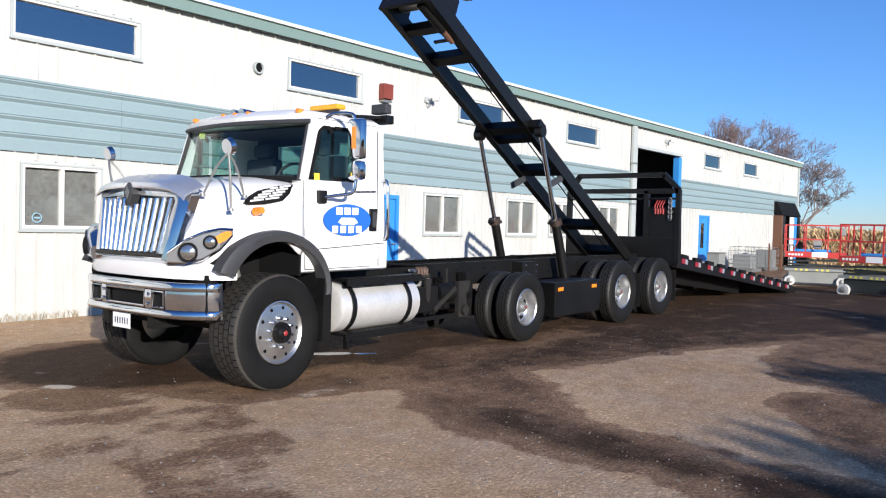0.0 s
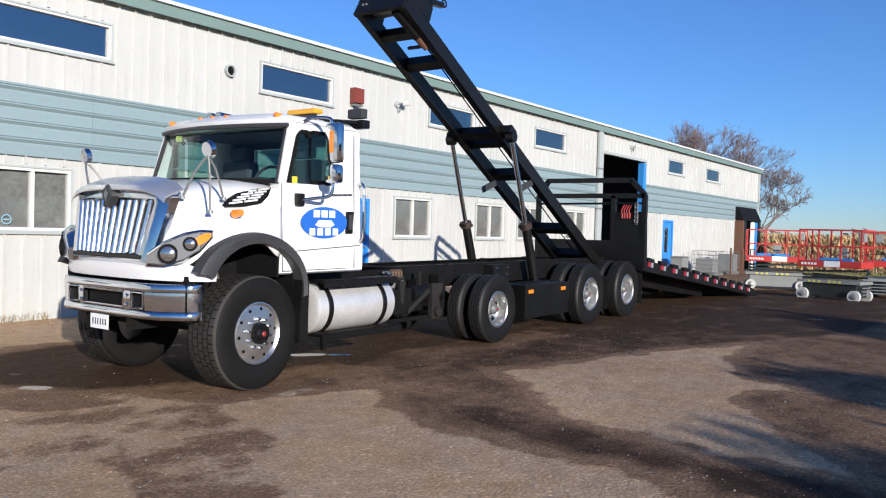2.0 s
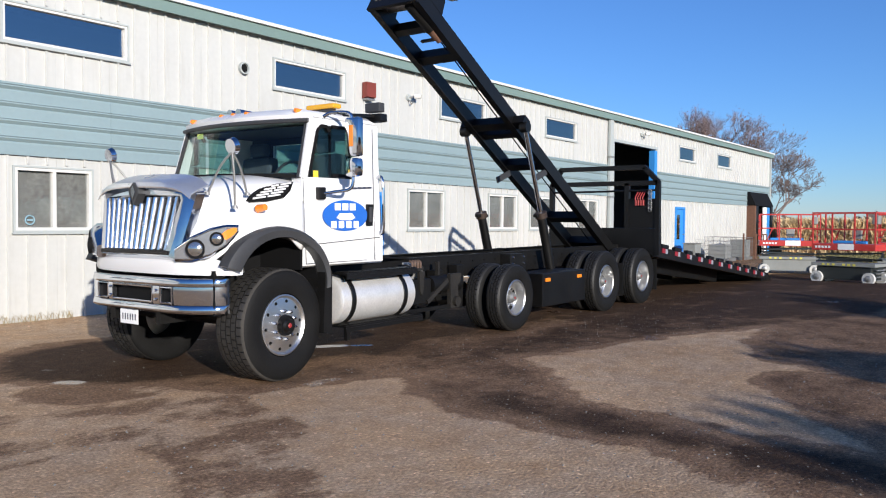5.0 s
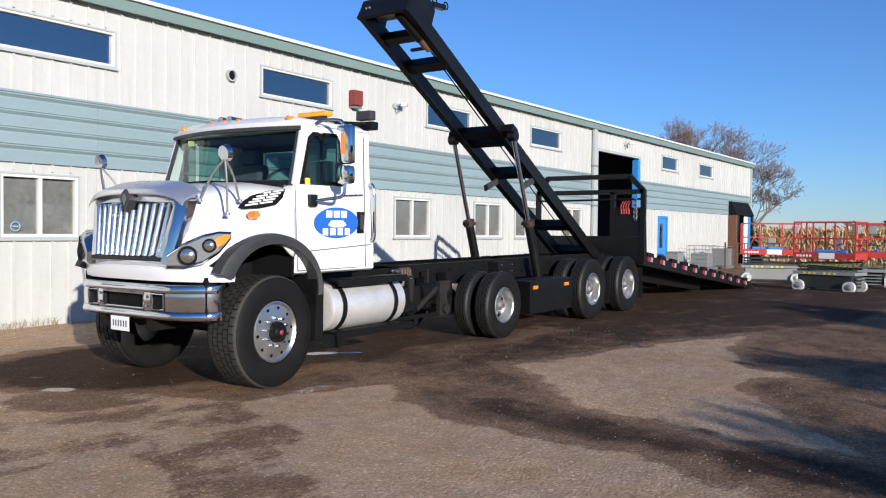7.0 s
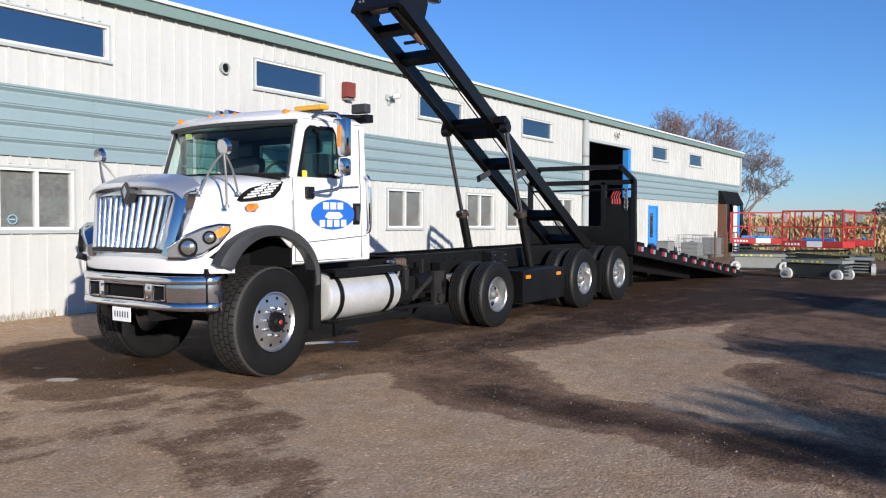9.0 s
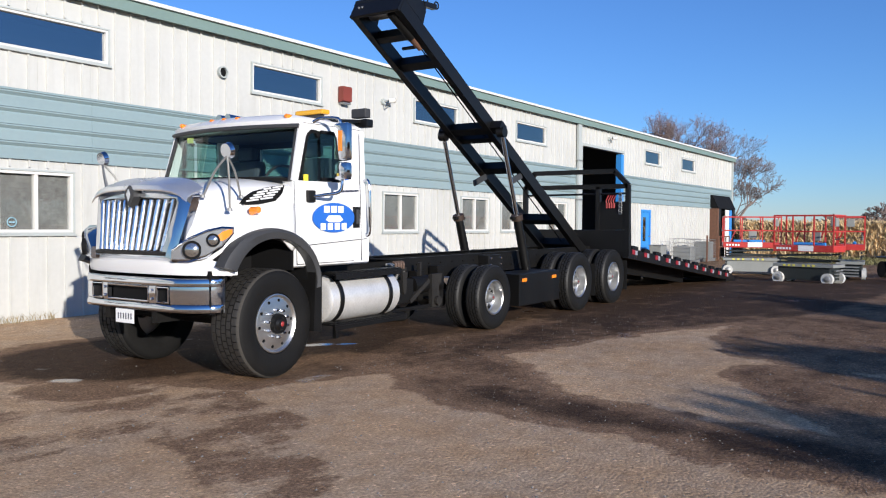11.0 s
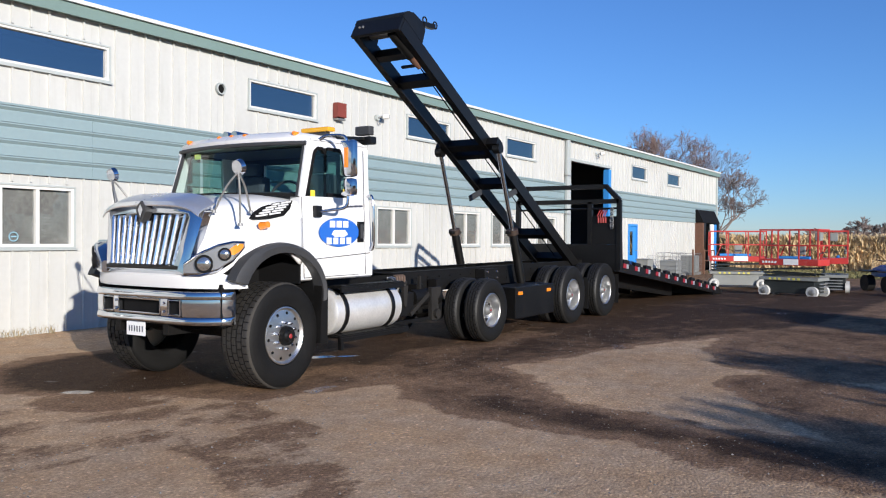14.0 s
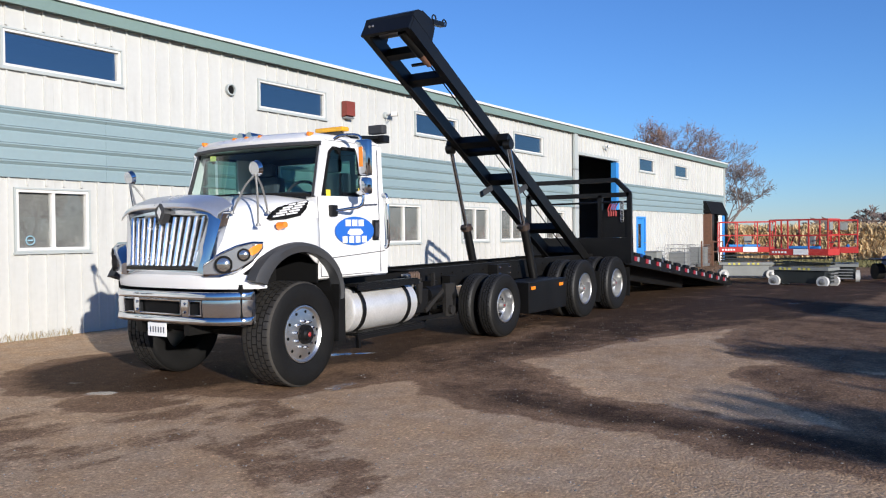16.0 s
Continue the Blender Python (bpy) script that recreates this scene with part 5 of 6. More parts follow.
# brackets, hoses and springs between cab and first rear axle
for x, z0, z1 in ((2.55, 0.45, 0.82), (3.25, 0.50, 0.9), (3.75, 0.36, 0.95), (5.0, 0.40, 0.9)):
    part("hanger", prismed([(x - 0.05, z0), (x + 0.05, z0), (x + 0.09, z1), (x - 0.09, z1)], "y", 0.56, 0.70), BLACK_DIRTY, truck, "", False, 0.008)
part("radius_rod", beamed((2.9, 0.58, 0.55), (3.7, 0.58, 0.82), 0.06, 0.05), STEEL, truck)
part("cross_tube", rodded((2.2, 0.62, 0.52), (3.8, 0.62, 0.50), 0.03), BLACK_DIRTY, truck)
for y in (0.5, 1.84):
    for x in (7.34, 8.87):
        part("air_bag", rodded((x + 0.35, y + 0.2 * (1 if y < CY else -1), 0.45), (x + 0.35, y + 0.2 * (1 if y < CY else -1), 0.72), 0.13, 0.12, 20), RUBBER, truck)
b = bmesh.new()
for k, c in enumerate((0.0, 0.05, 0.10, 0.15)):
    tube(b, bend([(2.55 + c, 0.62, 1.02), (2.62 + c, 0.52, 0.99), (2.66 + c, 0.52, 0.86), (2.58 + c, 0.62, 0.8)]), 0.018, 8)
part("coiled_hose", b, STEEL, truck, "", True)
b = bmesh.new()
rng = random.Random(4)
for k in range(9):
    y = 0.5 + 0.08 * k
    tube(b, bend([(1.4, y, 1.06), (1.9 + rng.uniform(-0.2, 0.2), y + rng.uniform(-0.1, 0.1), 1.10 + rng.uniform(0, 0.07)), (2.5, y * 0.6 + 0.35, 1.09), (3.2, 0.78, 1.03)]), 0.014, 6)
part("cable_bundle", b, DARK, truck, "", True)
part("battery_box", boxed(2.3, 2.9, 0.42, 0.72, 0.50, 0.82), BLACK_DIRTY, truck, "", False, 0.015)
part("air_tank", rodded((2.95, 0.52, 0.72), (3.6, 0.52, 0.72), 0.12, None, 20), BLACK_DIRTY, truck, "", True)

# brackets and hose ends between the tank and the drive wheels
HOSE_END = mat("worn_hose_coupling", (0.18, 0.12, 0.09), 0.5, 0.5, 0.3)
GRIMY = mat("grimy_steel", (0.020, 0.018, 0.016), 0.7, 0.3, 0.4, 6, 40, 0.3)
for k in range(4):
    part("hose_coupling", tube(bmesh.new(), bend([(2.48 + 0.055 * k, 0.44, 1.06), (2.48 + 0.055 * k, 0.40, 1.04), (2.48 + 0.055 * k, 0.40, 0.97)]), 0.017, 8), HOSE_END, truck, "", True)
part("hose_manifold", boxed(2.42, 2.72, 0.40, 0.46, 0.93, 0.985), GRIMY, truck, "", False, 0.01)
part("hanging_bracket", prismed([(2.63, 0.92), (2.74, 0.92), (2.71, 0.66), (2.68, 0.62), (2.65, 0.66)], "y", 0.40, 0.44), GRIMY, truck, "", False, 0.005)
part("diagonal_brace", beamed((2.80, 0.42, 0.52), (3.24, 0.42, 0.78), 0.05, 0.06), GRIMY, truck)
part("spring_hanger", prismed([(3.27, 0.86), (3.52, 0.86), (3.50, 0.74), (3.44, 0.70), (3.47, 0.40), (3.28, 0.40)], "y", 0.38, 0.44), GRIMY, truck, "", False, 0.012)
part("spring_eye", rodded((3.38, 0.33, 0.49), (3.38, 0.46, 0.49), 0.065, None, 18), GRIMY, truck, "", True)
part("frame_flange", boxed(3.18, 3.22, 0.52, 0.56, 0.76, 1.02), GRIMY, truck)
part("cross_rail", boxed(2.1, 3.3, 0.40, 0.46, 0.40, 0.45), BLACK_DIRTY, truck, "", False, 0.006)

# fuel tank with straps and chequered steps
b = bmesh.new()
prof = [(0.0, 0.80), (0.22, 0.80), (0.265, 0.83), (0.27, 0.86), (0.27, 2.02), (0.265, 2.05), (0.22, 2.08), (0.0, 2.08)]
rings = []
for r, x in prof:
    r = max(r, 0.002)
    rings.append([(x, 0.27 + r * math.cos(a), 0.72 + r * math.sin(a)) for a in np.linspace(0, 2 * math.pi, 40, False)])
loft(b, rings)
tank = part("fuel_tank", b, TANK, truck, "dull aluminium cylinder fuel tank", True)
for x in (0.98, 1.86):
    b = bmesh.new()
    rings = [[(x + dx, 0.27 + r * math.cos(a), 0.72 + r * math.sin(a)) for dx, r in ((-0.03, 0.272), (-0.03, 0.285), (0.03, 0.285), (0.03, 0.272))] for a in np.linspace(0, 2 * math.pi, 41)]
    loft(b, rings, True, False)
    part("strap", b, BLACK, tank, "", True)
for z, x0, x1 in ((1.00, 0.82, 2.02), (0.44, 0.80, 2.12)):
    b = bmesh.new()
    box(b, x0, x1, -0.05, 0.16, z, z + 0.02)
    box(b, x0, x1, -0.055, -0.03, z - 0.045, z)
    for k in range(26):
        box(b, x0 + 0.02 + k * (x1 - x0) / 26, x0 + 0.045 + k * (x1 - x0) / 26, -0.04, 0.14, z + 0.02, z + 0.032)
    part("step", b, BLACK, tank, "black serrated cab step")
part("step_hanger", boxed(0.84, 0.88, -0.03, 0.02, 0.30, 0.44), BLACK, tank)

# side box with amber markers between the rear axles
b = boxed(5.12, 6.50, 0.03, 0.55, 0.27, 0.77)
sb = part("tool_box", b, BLACK, truck, "glossy black side box", False, 0.012)
for x in (5.26, 6.28):
    part("marker", boxed(x - 0.07, x + 0.07, 0.012, 0.029, 0.645, 0.70), AMBER, sb, "", False, 0.006)
part("gusset", boxed(5.05, 5.50, 0.55, 0.735, 0.775, 1.05), BLACK_DIRTY, truck, "", False, 0.01)
b = bmesh.new()
for x, z in ((5.12, 0.90), (5.43, 0.90), (5.12, 1.0), (5.43, 1.0)):
    rod(b, (x, 0.55, z), (x, 0.53, z), 0.02, 0.015, 8)
tagged(part("gusset_bolts", b, CHROME, truck), "", "", "", "stuff")
# rear fender humps and mud flaps
for x in (7.34, 8.87):
    for Y in (lambda y: y, lambda y: 2 * CY - y):
        part("mud_flap", boxed(x + 0.60, x + 0.615, *sorted((Y(0.02), Y(0.62))), 0.22, 0.80), RUBBER, truck)
part("tail_lamp", boxed(9.52, 9.56, 0.05, 0.15, 0.55, 0.70), RED, truck)
part("tail_lamp", boxed(9.52, 9.56, 2.19, 2.29, 0.55, 0.70), RED, truck)

# ---- tilt frame: two rails with cross bars, winch head, cylinders ----
TOP, FOOT = Vector((3.02, 0, 4.525)), Vector((9.35, 0, 0.75))
TD = (FOOT - TOP).normalized()
TUP = Vector((-TD.z, 0, TD.x))
if TUP.z < 0:
    TUP = -TUP


def on_rail(s, y, h=0.0):
    p = TOP + TD * s + TUP * h
    return Vector((p.x, y, p.z))


RL = (FOOT - TOP).length
RN, RF = 0.75, 1.50
tilt = part("tilt_frame", beamed(on_rail(0, RN), on_rail(RL, RN), 0.11, 0.20, TUP), BLACK, truck, "raised black steel tilt frame", False, 0.012)
part("rail", beamed(on_rail(0, RF), on_rail(RL, RF), 0.11, 0.20, TUP), BLACK, tilt, "", False, 0.012)
for s, h, w in ((0.52, -0.02, 0.12), (1.15, 0.0, 0.16), (3.08, 0.02, 0.12), (3.95, 0.0, 0.17), (5.65, -0.02, 0.16), (6.6, 0.0, 0.14)):
    part("cross_bar", beamed(on_rail(s, RN + 0.055, h), on_rail(s, RF - 0.055, h), w, 0.14, TUP), BLACK, tilt, "", False, 0.008)
# lift arm sticking out past both rails, with rounded clevis ends
part("lift_arm", beamed(on_rail(2.79, 0.49, -0.02), on_rail(2.79, 1.67, -0.02), 0.17, 0.13, TUP), BLACK, tilt, "", False, 0.02)
for y in (0.52, 1.64):
    b = rod(bmesh.new(), on_rail(2.83, y - 0.06, -0.09), on_rail(2.83, y + 0.06, -0.09), 0.085, None, 20)
    part("clevis", b, BLACK, tilt, "", True)
for y in (0.735, 1.445):
    part("bracket", beamed(on_rail(4.05, y, -0.10), on_rail(3.78, y, -0.42), 0.10, 0.03, (0, 1, 0)), PLASTIC, tilt)
# winch head
b = bmesh.new()
box_pts = [on_rail(a, 0, h) for a, h in ((-0.03, 0.10), (-0.06, 0.16), (0.02, 0.27), (0.16, 0.34), (0.40, 0.38), (0.40, 0.355), (0.17, 0.315), (0.04, 0.25), (-0.03, 0.155), (0.0, 0.10))]
prism(b, [(p.x, p.z) for p in box_pts], "y", RN - 0.05, RF + 0.05)
part("winch_hood", b, BLACK, tilt, "black curved winch cover", False, 0.006)
lip = part("front_beam", beamed(on_rail(-0.02, RN - 0.05, 0.0), on_rail(-0.02, RF + 0.05, 0.0), 0.05, 0.24, TUP), BLACK, tilt, "", False, 0.012)
for y in (RF - 0.06, RF - 0.12):
    part("bolt", rodded(on_rail(-0.045, y, 0.03), on_rail(-0.06, y, 0.03), 0.018, 0.015, 10), STEEL, lip)
for y in (RN - 0.058, RF + 0.038):
    b = prism(bmesh.new(), [(p.x, p.z) for p in (on_rail(a, 0, h) for a, h in ((-0.05, 0.10), (-0.04, 0.16), (0.10, 0.32), (0.40, 0.37), (0.46, 0.30), (0.50, 0.10)))], "y", y, y + 0.02)
    part("winch_cheek", b, BLACK, tilt)
part("winch_drum", rodded(on_rail(0.22, RN, 0.16), on_rail(0.22, RF, 0.16), 0.10, None, 24), STEEL, tilt, "", True)
b = rod(bmesh.new(), on_rail(0.06, 0.90, -0.06), on_rail(0.55, 0.86, -0.08), 0.075, 0.070, 20)
part("winch_motor", b, BLACK_DIRTY, tilt, "", True)
b = rod(bmesh.new(), on_rail(0.52, 0.86, -0.08), on_rail(0.72, 0.85, -0.085), 0.062, 0.052, 20)
rod(b, on_rail(0.70, 0.85, -0.085), on_rail(0.78, 0.845, -0.09), 0.044, 0.040, 16)
part("winch_motor_end", b, RUST, tilt, "rusty brown motor end", True)
part("winch_lever", beamed(on_rail(0.74, 0.85, -0.08), on_rail(0.76, 1.16, -0.06), 0.04, 0.03, TUP), BLACK, tilt)
b = bmesh.new()
beam(b, on_rail(0.38, RN - 0.03, 0.36), on_rail(0.62, RN - 0.03, 0.52), 0.08, 0.07, TUP)
part("hook_arm", b, BLACK, tilt)
for s, h in ((0.40, 0.45), (0.64, 0.575)):
    c = on_rail(s, RN - 0.03, h)
    b = bmesh.new()
    tube(b, [c + Vector((0.05 * math.cos(a), 0, 0.05 * math.sin(a))) for a in np.linspace(0, 2 * math.pi, 17)], 0.011, 6)
    part("chain_link", b, BLACK, tilt, "", True)
part("cable", rodded(on_rail(0.3, 0.93, 0.02), on_rail(RL - 0.3, 1.05, 0.0), 0.010, None, 8), DARK, tilt, "steel winch cable")
GLAND = mat("dull_brown_gland", (0.05, 0.032, 0.024), 0.6, 0.3, 0.3)
# hydraulic cylinders
for y in (0.52, 1.64):
    top = on_rail(2.83, y, -0.09)
    foot = Vector((6.20, y + (-0.02 if y < CY else 0.02), 0.78))
    mid = top.lerp(foot, 0.60)
    cyl = part("cylinder", rodded(mid, foot, 0.072, 0.075, 20), BLACK, truck, "black hydraulic cylinder", True)
    part("piston_rod", rodded(top, mid, 0.036, None, 16), ROD, cyl, "polished piston rod", True)
    d = (foot - mid).normalized()
    b = rod(bmesh.new(), mid - d * 0.02, mid + d * 0.07, 0.098, None, 20)
    part("gland", b, GLAND, cyl, "dull brown cylinder gland", True)
    part("port", boxed(mid.x - 0.15, mid.x + 0.15, y - 0.04, y + 0.04, mid.z - 0.06, mid.z - 0.01), BLACK_DIRTY, cyl, "", False, 0.01)

# ---- sliding deck: headboard, deck, rub rails with reflectors ----
deck = thing("slide_deck", "long black flat deck tipped to the ground", "truck deck")
DA, DB = Vector((9.50, 0, 1.165)), Vector((17.0, 0, 0.315))
DD = (DB - DA).normalized()
DN = Vector((-DD.z, 0, DD.x))


def on_deck(s, y, h):
    p = DA + DD * s + DN * h
    return Vector((p.x, y, p.z))


DL = (DB - DA).length
b = bmesh.new()
plate(b, [on_deck(0, 0.02, -0.12), on_deck(DL, 0.02, -0.12), on_deck(DL, 2.32, -0.12), on_deck(0, 2.32, -0.12)], 0.12, DN)
part("deck_floor", b, BLACK, deck, "", False, 0.01)
for y in (0.04, 2.30):
    part("side_channel", beamed(on_deck(-0.02, y, -0.12), on_deck(DL - 0.05, y, -0.10), 0.10, 0.18, DN), BLACK, deck, "", False, 0.01)
for y in (0.62, 1.72):
    b = bmesh.new()
    beam(b, on_deck(-0.7, y, -0.32), on_deck(DL - 2.4, y, -0.26), 0.12, 0.30, DN)
    part("main_runner", b, BLACK, deck)
part("tail_bar", prismed([(DB.x - 0.55, rise(DB.x - 0.55) - 0.01), (DB.x + 0.30, rise(DB.x + 0.3) - 0.01), (DB.x + 0.28, 0.20), (DB.x - 0.02, 0.300), (DB.x - 0.55, 0.345)], "y", 0.02, 2.32), BLACK, deck, "", False, 0.01)
STRIPE = mat("reflector_red", (0.26, 0.018, 0.03), 0.35)
STRIPE_W = mat("reflector_white", (0.26, 0.27, 0.31), 0.35)
k = 0
s = 0.35
while s < DL - 0.2:
    b = prismed([(-0.17, -0.02), (0.17, -0.02), (0.15, 0.055), (-0.15, 0.055)], "y", -0.025, 0.05)
    sp = part("stake_pocket", b, BLACK, deck, "", False, 0.008)
    m = Matrix.Translation(on_deck(s, 0.0, 0.0)) @ Matrix.Rotation(math.atan2(-DD.z, DD.x), 4, "Y")
    sp.matrix_basis = m
    r1 = part("reflector", boxed(-0.14, 0.01, -0.022, -0.012, -0.115, -0.025), STRIPE, deck)
    r1.matrix_basis = m
    r2 = part("reflector", boxed(0.014, 0.13, -0.022, -0.012, -0.115, -0.025), STRIPE_W, deck)
    r2.matrix_basis = m
    s += 0.66
# headboard
H0, H1, HT, HX = -0.03, 2.30, 2.66, 9.52
b = bmesh.new()
box(b, HX - 0.06, HX, H0, H1, 0.98, 1.50)
part("headboard_panel", b, BLACK, deck, "", False, 0.01)
part("headboard_panel", boxed(HX - 0.05, HX - 0.01, H0 + 0.06, 0.62, 1.501, 2.06), BLACK, deck)
b = bmesh.new()
for p, q in (((H0 + 0.03, 1.0), (H0 + 0.03, 2.39)), ((H1 - 0.03, 1.0), (H1 - 0.03, 2.36)), ((H0 + 0.03, 2.38), (0.28, HT)), ((H1 - 0.03, 2.35), (2.06, HT)), ((0.26, HT), (2.08, HT)), ((H0 + 0.03, 2.36), (H1 - 0.03, 2.36)), ((0.62, 1.5), (0.62, 2.36))):
    beam(b, (HX - 0.03, *p), (HX - 0.03, *q), 0.09, 0.085, (1, 0, 0))
part("headboard_frame", b, BLACK, deck)
part("headboard_bar", rodded((HX - 0.03, H0, 2.22), (HX - 0.03, H1, 2.20), 0.02), BLACK, deck)
part("side_shield", prismed([(HX, 1.0), (HX + 0.10, 1.12), (HX + 0.02, 2.28), (HX, 2.30)], "y", H0, H0 + 0.02), BLACK, deck)
for k in range(4):
    b = bmesh.new()
    tube(b, bend([(HX + 0.02, 0.42 - 0.05 * k, 2.20), (HX - 0.10, 0.43 - 0.05 * k, 2.08), (HX - 0.09, 0.42 - 0.05 * k, 2.02)]), 0.012, 6)
    rod(b, (HX - 0.09, 0.42 - 0.05 * k, 2.03), (HX - 0.09, 0.42 - 0.05 * k, 1.93), 0.022, 0.02, 10)
    part("strap_hook", b, RED_CAP, deck, "red binder handle", True)
b = bmesh.new()
for k in range(9):
    c = Vector((HX - 0.08, 0.14, 2.20 - 0.045 * k))
    tube(b, [c + Vector((0.0 if k % 2 else 0.02 * math.cos(a), 0.035 * math.cos(a), 0.03 * math.sin(a))) for a in np.linspace(0, 2 * math.pi, 9)], 0.012, 5)
part("hanging_chain", b, STEEL, deck, "hanging steel chain", True)

# ---- scissor lifts ----
def scissor_lift(at, rz, length, base_mat, label, deck_h=0.92):
    """A stowed scissor lift; its length runs along x."""
    t = thing("scissor_lift", label, "scissor lift", "scissor lifts by the dock", "", at, rz)
    L, W = length / 2, 0.40
    part("chassis", boxed(-L + 0.12, L - 0.12, -W + 0.06, W - 0.06, 0.10, 0.46), base_mat, t, "", False, 0.02)
    part("chassis_top", boxed(-L, L, -W, W, 0.47, 0.56), LIFT_GREY, t, "", False, 0.012)
    for x in (-L + 0.16, L - 0.16):
        for y in (-W + 0.02, W - 0.02):
            s = -1 if y < 0 else 1
            b = rod(bmesh.new(), (x, y - 0.06, 0.16), (x, y + 0.06, 0.16), 0.16, None, 24)
            w = part("wheel", b, LIFT_TYRE, t, "pale grey non-marking wheel", True, 0.0)
            part("wheel_hub", rod(bmesh.new(), (x, y + 0.061 * s, 0.16), (x, y + 0.08 * s, 0.16), 0.09, 0.06, 16), STEEL, w, "", True)
    for k in range(3):
        z = 0.60 + 0.09 * k
        for y in (-W + 0.1, W - 0.1):
            part("scissor_arm", beamed((-L + 0.1, y, z), (L - 0.1, y, z + 0.05 * (-1) ** k), 0.05, 0.05), LIFT_DARK, t)
    b = bmesh.new()
    for k in range(8):
        if k % 4 != 3:
            box(b, -L + 0.30 + k * (2 * L - 0.6) / 8, -L + 0.37 + k * (2 * L - 0.6) / 8, -W - 0.004, -W - 0.001, 0.485, 0.545)
            box(b, -L - 0.004, -L - 0.001, -W + 0.1 + k * 0.08, -W + 0.14 + k * 0.08, 0.485, 0.545)
    tagged(part("hazard_stripes", b, YELLOW, t), "", "", "", "stuff")
    part("toe_board", boxed(-L, L, -W, W, deck_h - 0.05, deck_h + 0.13), RED_PAINT, t, "red platform skirt", False, 0.01)
    part("placard", boxed(-L * 0.15, L * 0.35, -W - 0.006, -W - 0.002, deck_h - 0.03, deck_h + 0.13), DECAL_WHITE, t)
    b = bmesh.new()
    for k in range(5):
        box(b, -L + 0.1 + 0.09 * k, -L + 0.16 + 0.09 * k, -W - 0.006, -W - 0.002, deck_h + 0.01, deck_h + 0.07)
    tagged(part("side_marks", b, DECAL_WHITE, t), "", "", "", "stuff")
    posts = [(-L + 0.02, -W + 0.02), (-L * 0.35, -W + 0.02), (L * 0.35, -W + 0.02), (L - 0.02, -W + 0.02), (-L + 0.02, W - 0.02), (-L * 0.35, W - 0.02), (L * 0.35, W - 0.02), (L - 0.02, W - 0.02)]
    for x, y in posts:
        part("rail_post", beamed((x, y, deck_h + 0.05), (x, y, deck_h + 0.96), 0.036, 0.036, (1, 0, 0)), RED_PAINT, t)
    for z in (deck_h + 0.52, deck_h + 0.97):
        for p, q in (((-L, -W + 0.02), (L, -W + 0.02)), ((-L, W - 0.02), (L, W - 0.02)), ((-L + 0.02, -W), (-L + 0.02, W)), ((L - 0.02, -W), (L - 0.02, W))):
            part("guard_rail", beamed((*p, z), (*q, z), 0.034, 0.038), RED_PAINT, t)
    for x in (-L * 0.7, L * 0.1, L * 0.7):
        part("rail_strut", beamed((x, W - 0.03, deck_h + 0.10), (x + 0.16, W - 0.03, deck_h + 0.50), 0.03, 0.03, (0, 1, 0)), RED_PAINT, t)
    part("gate_chain", beamed((L - 0.03, -W + 0.05, deck_h + 0.30), (L - 0.03, W - 0.05, deck_h + 0.34), 0.02, 0.02), LIFT_DARK, t)
    part("control_box", boxed(L - 0.22, L - 0.06, -0.12, 0.10, deck_h + 0.66, deck_h + 0.90), LIFT_GREY, t, "", False, 0.02)
    part("manual_case", boxed(-0.05, 0.20, W - 0.12, W - 0.04, deck_h + 0.25, deck_h + 0.52), LIFT_GREY, t, "", False, 0.02)
    part("blue_roll", rodded((-L * 0.6, 0.1, deck_h + 0.16), (L * 0.5, 0.1, deck_h + 0.16), 0.05), BLUE, t)
    for k in range(4):
        part("ladder_rung", beamed((L - 0.01, -0.25, 0.12 + 0.09 * k), (L - 0.01, 0.25, 0.12 + 0.09 * k), 0.04, 0.03), STEEL, t)
    return t


scissor_lift((22.76, 0.95, 0.0), 289, 1.82, LIFT_GREY, "red and grey scissor lift with stowed guard rails", 0.95)
scissor_lift((19.25, -1.50, 0.0), 257, 1.70, LIFT_DARK, "red and dark grey scissor lift with stowed guard rails", 0.95)
scissor_lift((22.5, -2.12, 0.0), 187, 1.60, LIFT_DARK, "red scissor lift parked end-on behind the others", 0.95)


# ---- things along the wall ----
def wire_cage(x, y, w, d, h, label):
    t = thing("wire_cage", label, "wire cage", "cages by the wall", "", (x, y, 0))
    b = bmesh.new()
    for k in range(8):
        u = -w / 2 + w * k / 7
        for yy in (-d / 2, d / 2):
            beam(b, (u, yy, 0.1), (u, yy, h), 0.010, 0.010, (1, 0, 0))
    for k in range(6):
        z = 0.12 + (h - 0.12) * k / 5
        for yy in (-d / 2, d / 2):
            beam(b, (-w / 2, yy, z), (w / 2, yy, z), 0.011, 0.011)
        for xx in (-w / 2, w / 2):
            beam(b, (xx, -d / 2, z), (xx, d / 2, z), 0.011, 0.011)
    part("cage", b, CAGE, t)
    part("pallet", boxed(-w / 2, w / 2, -d / 2, d / 2, 0.0, 0.11), STEEL, t, "", False, 0.01)
    return t


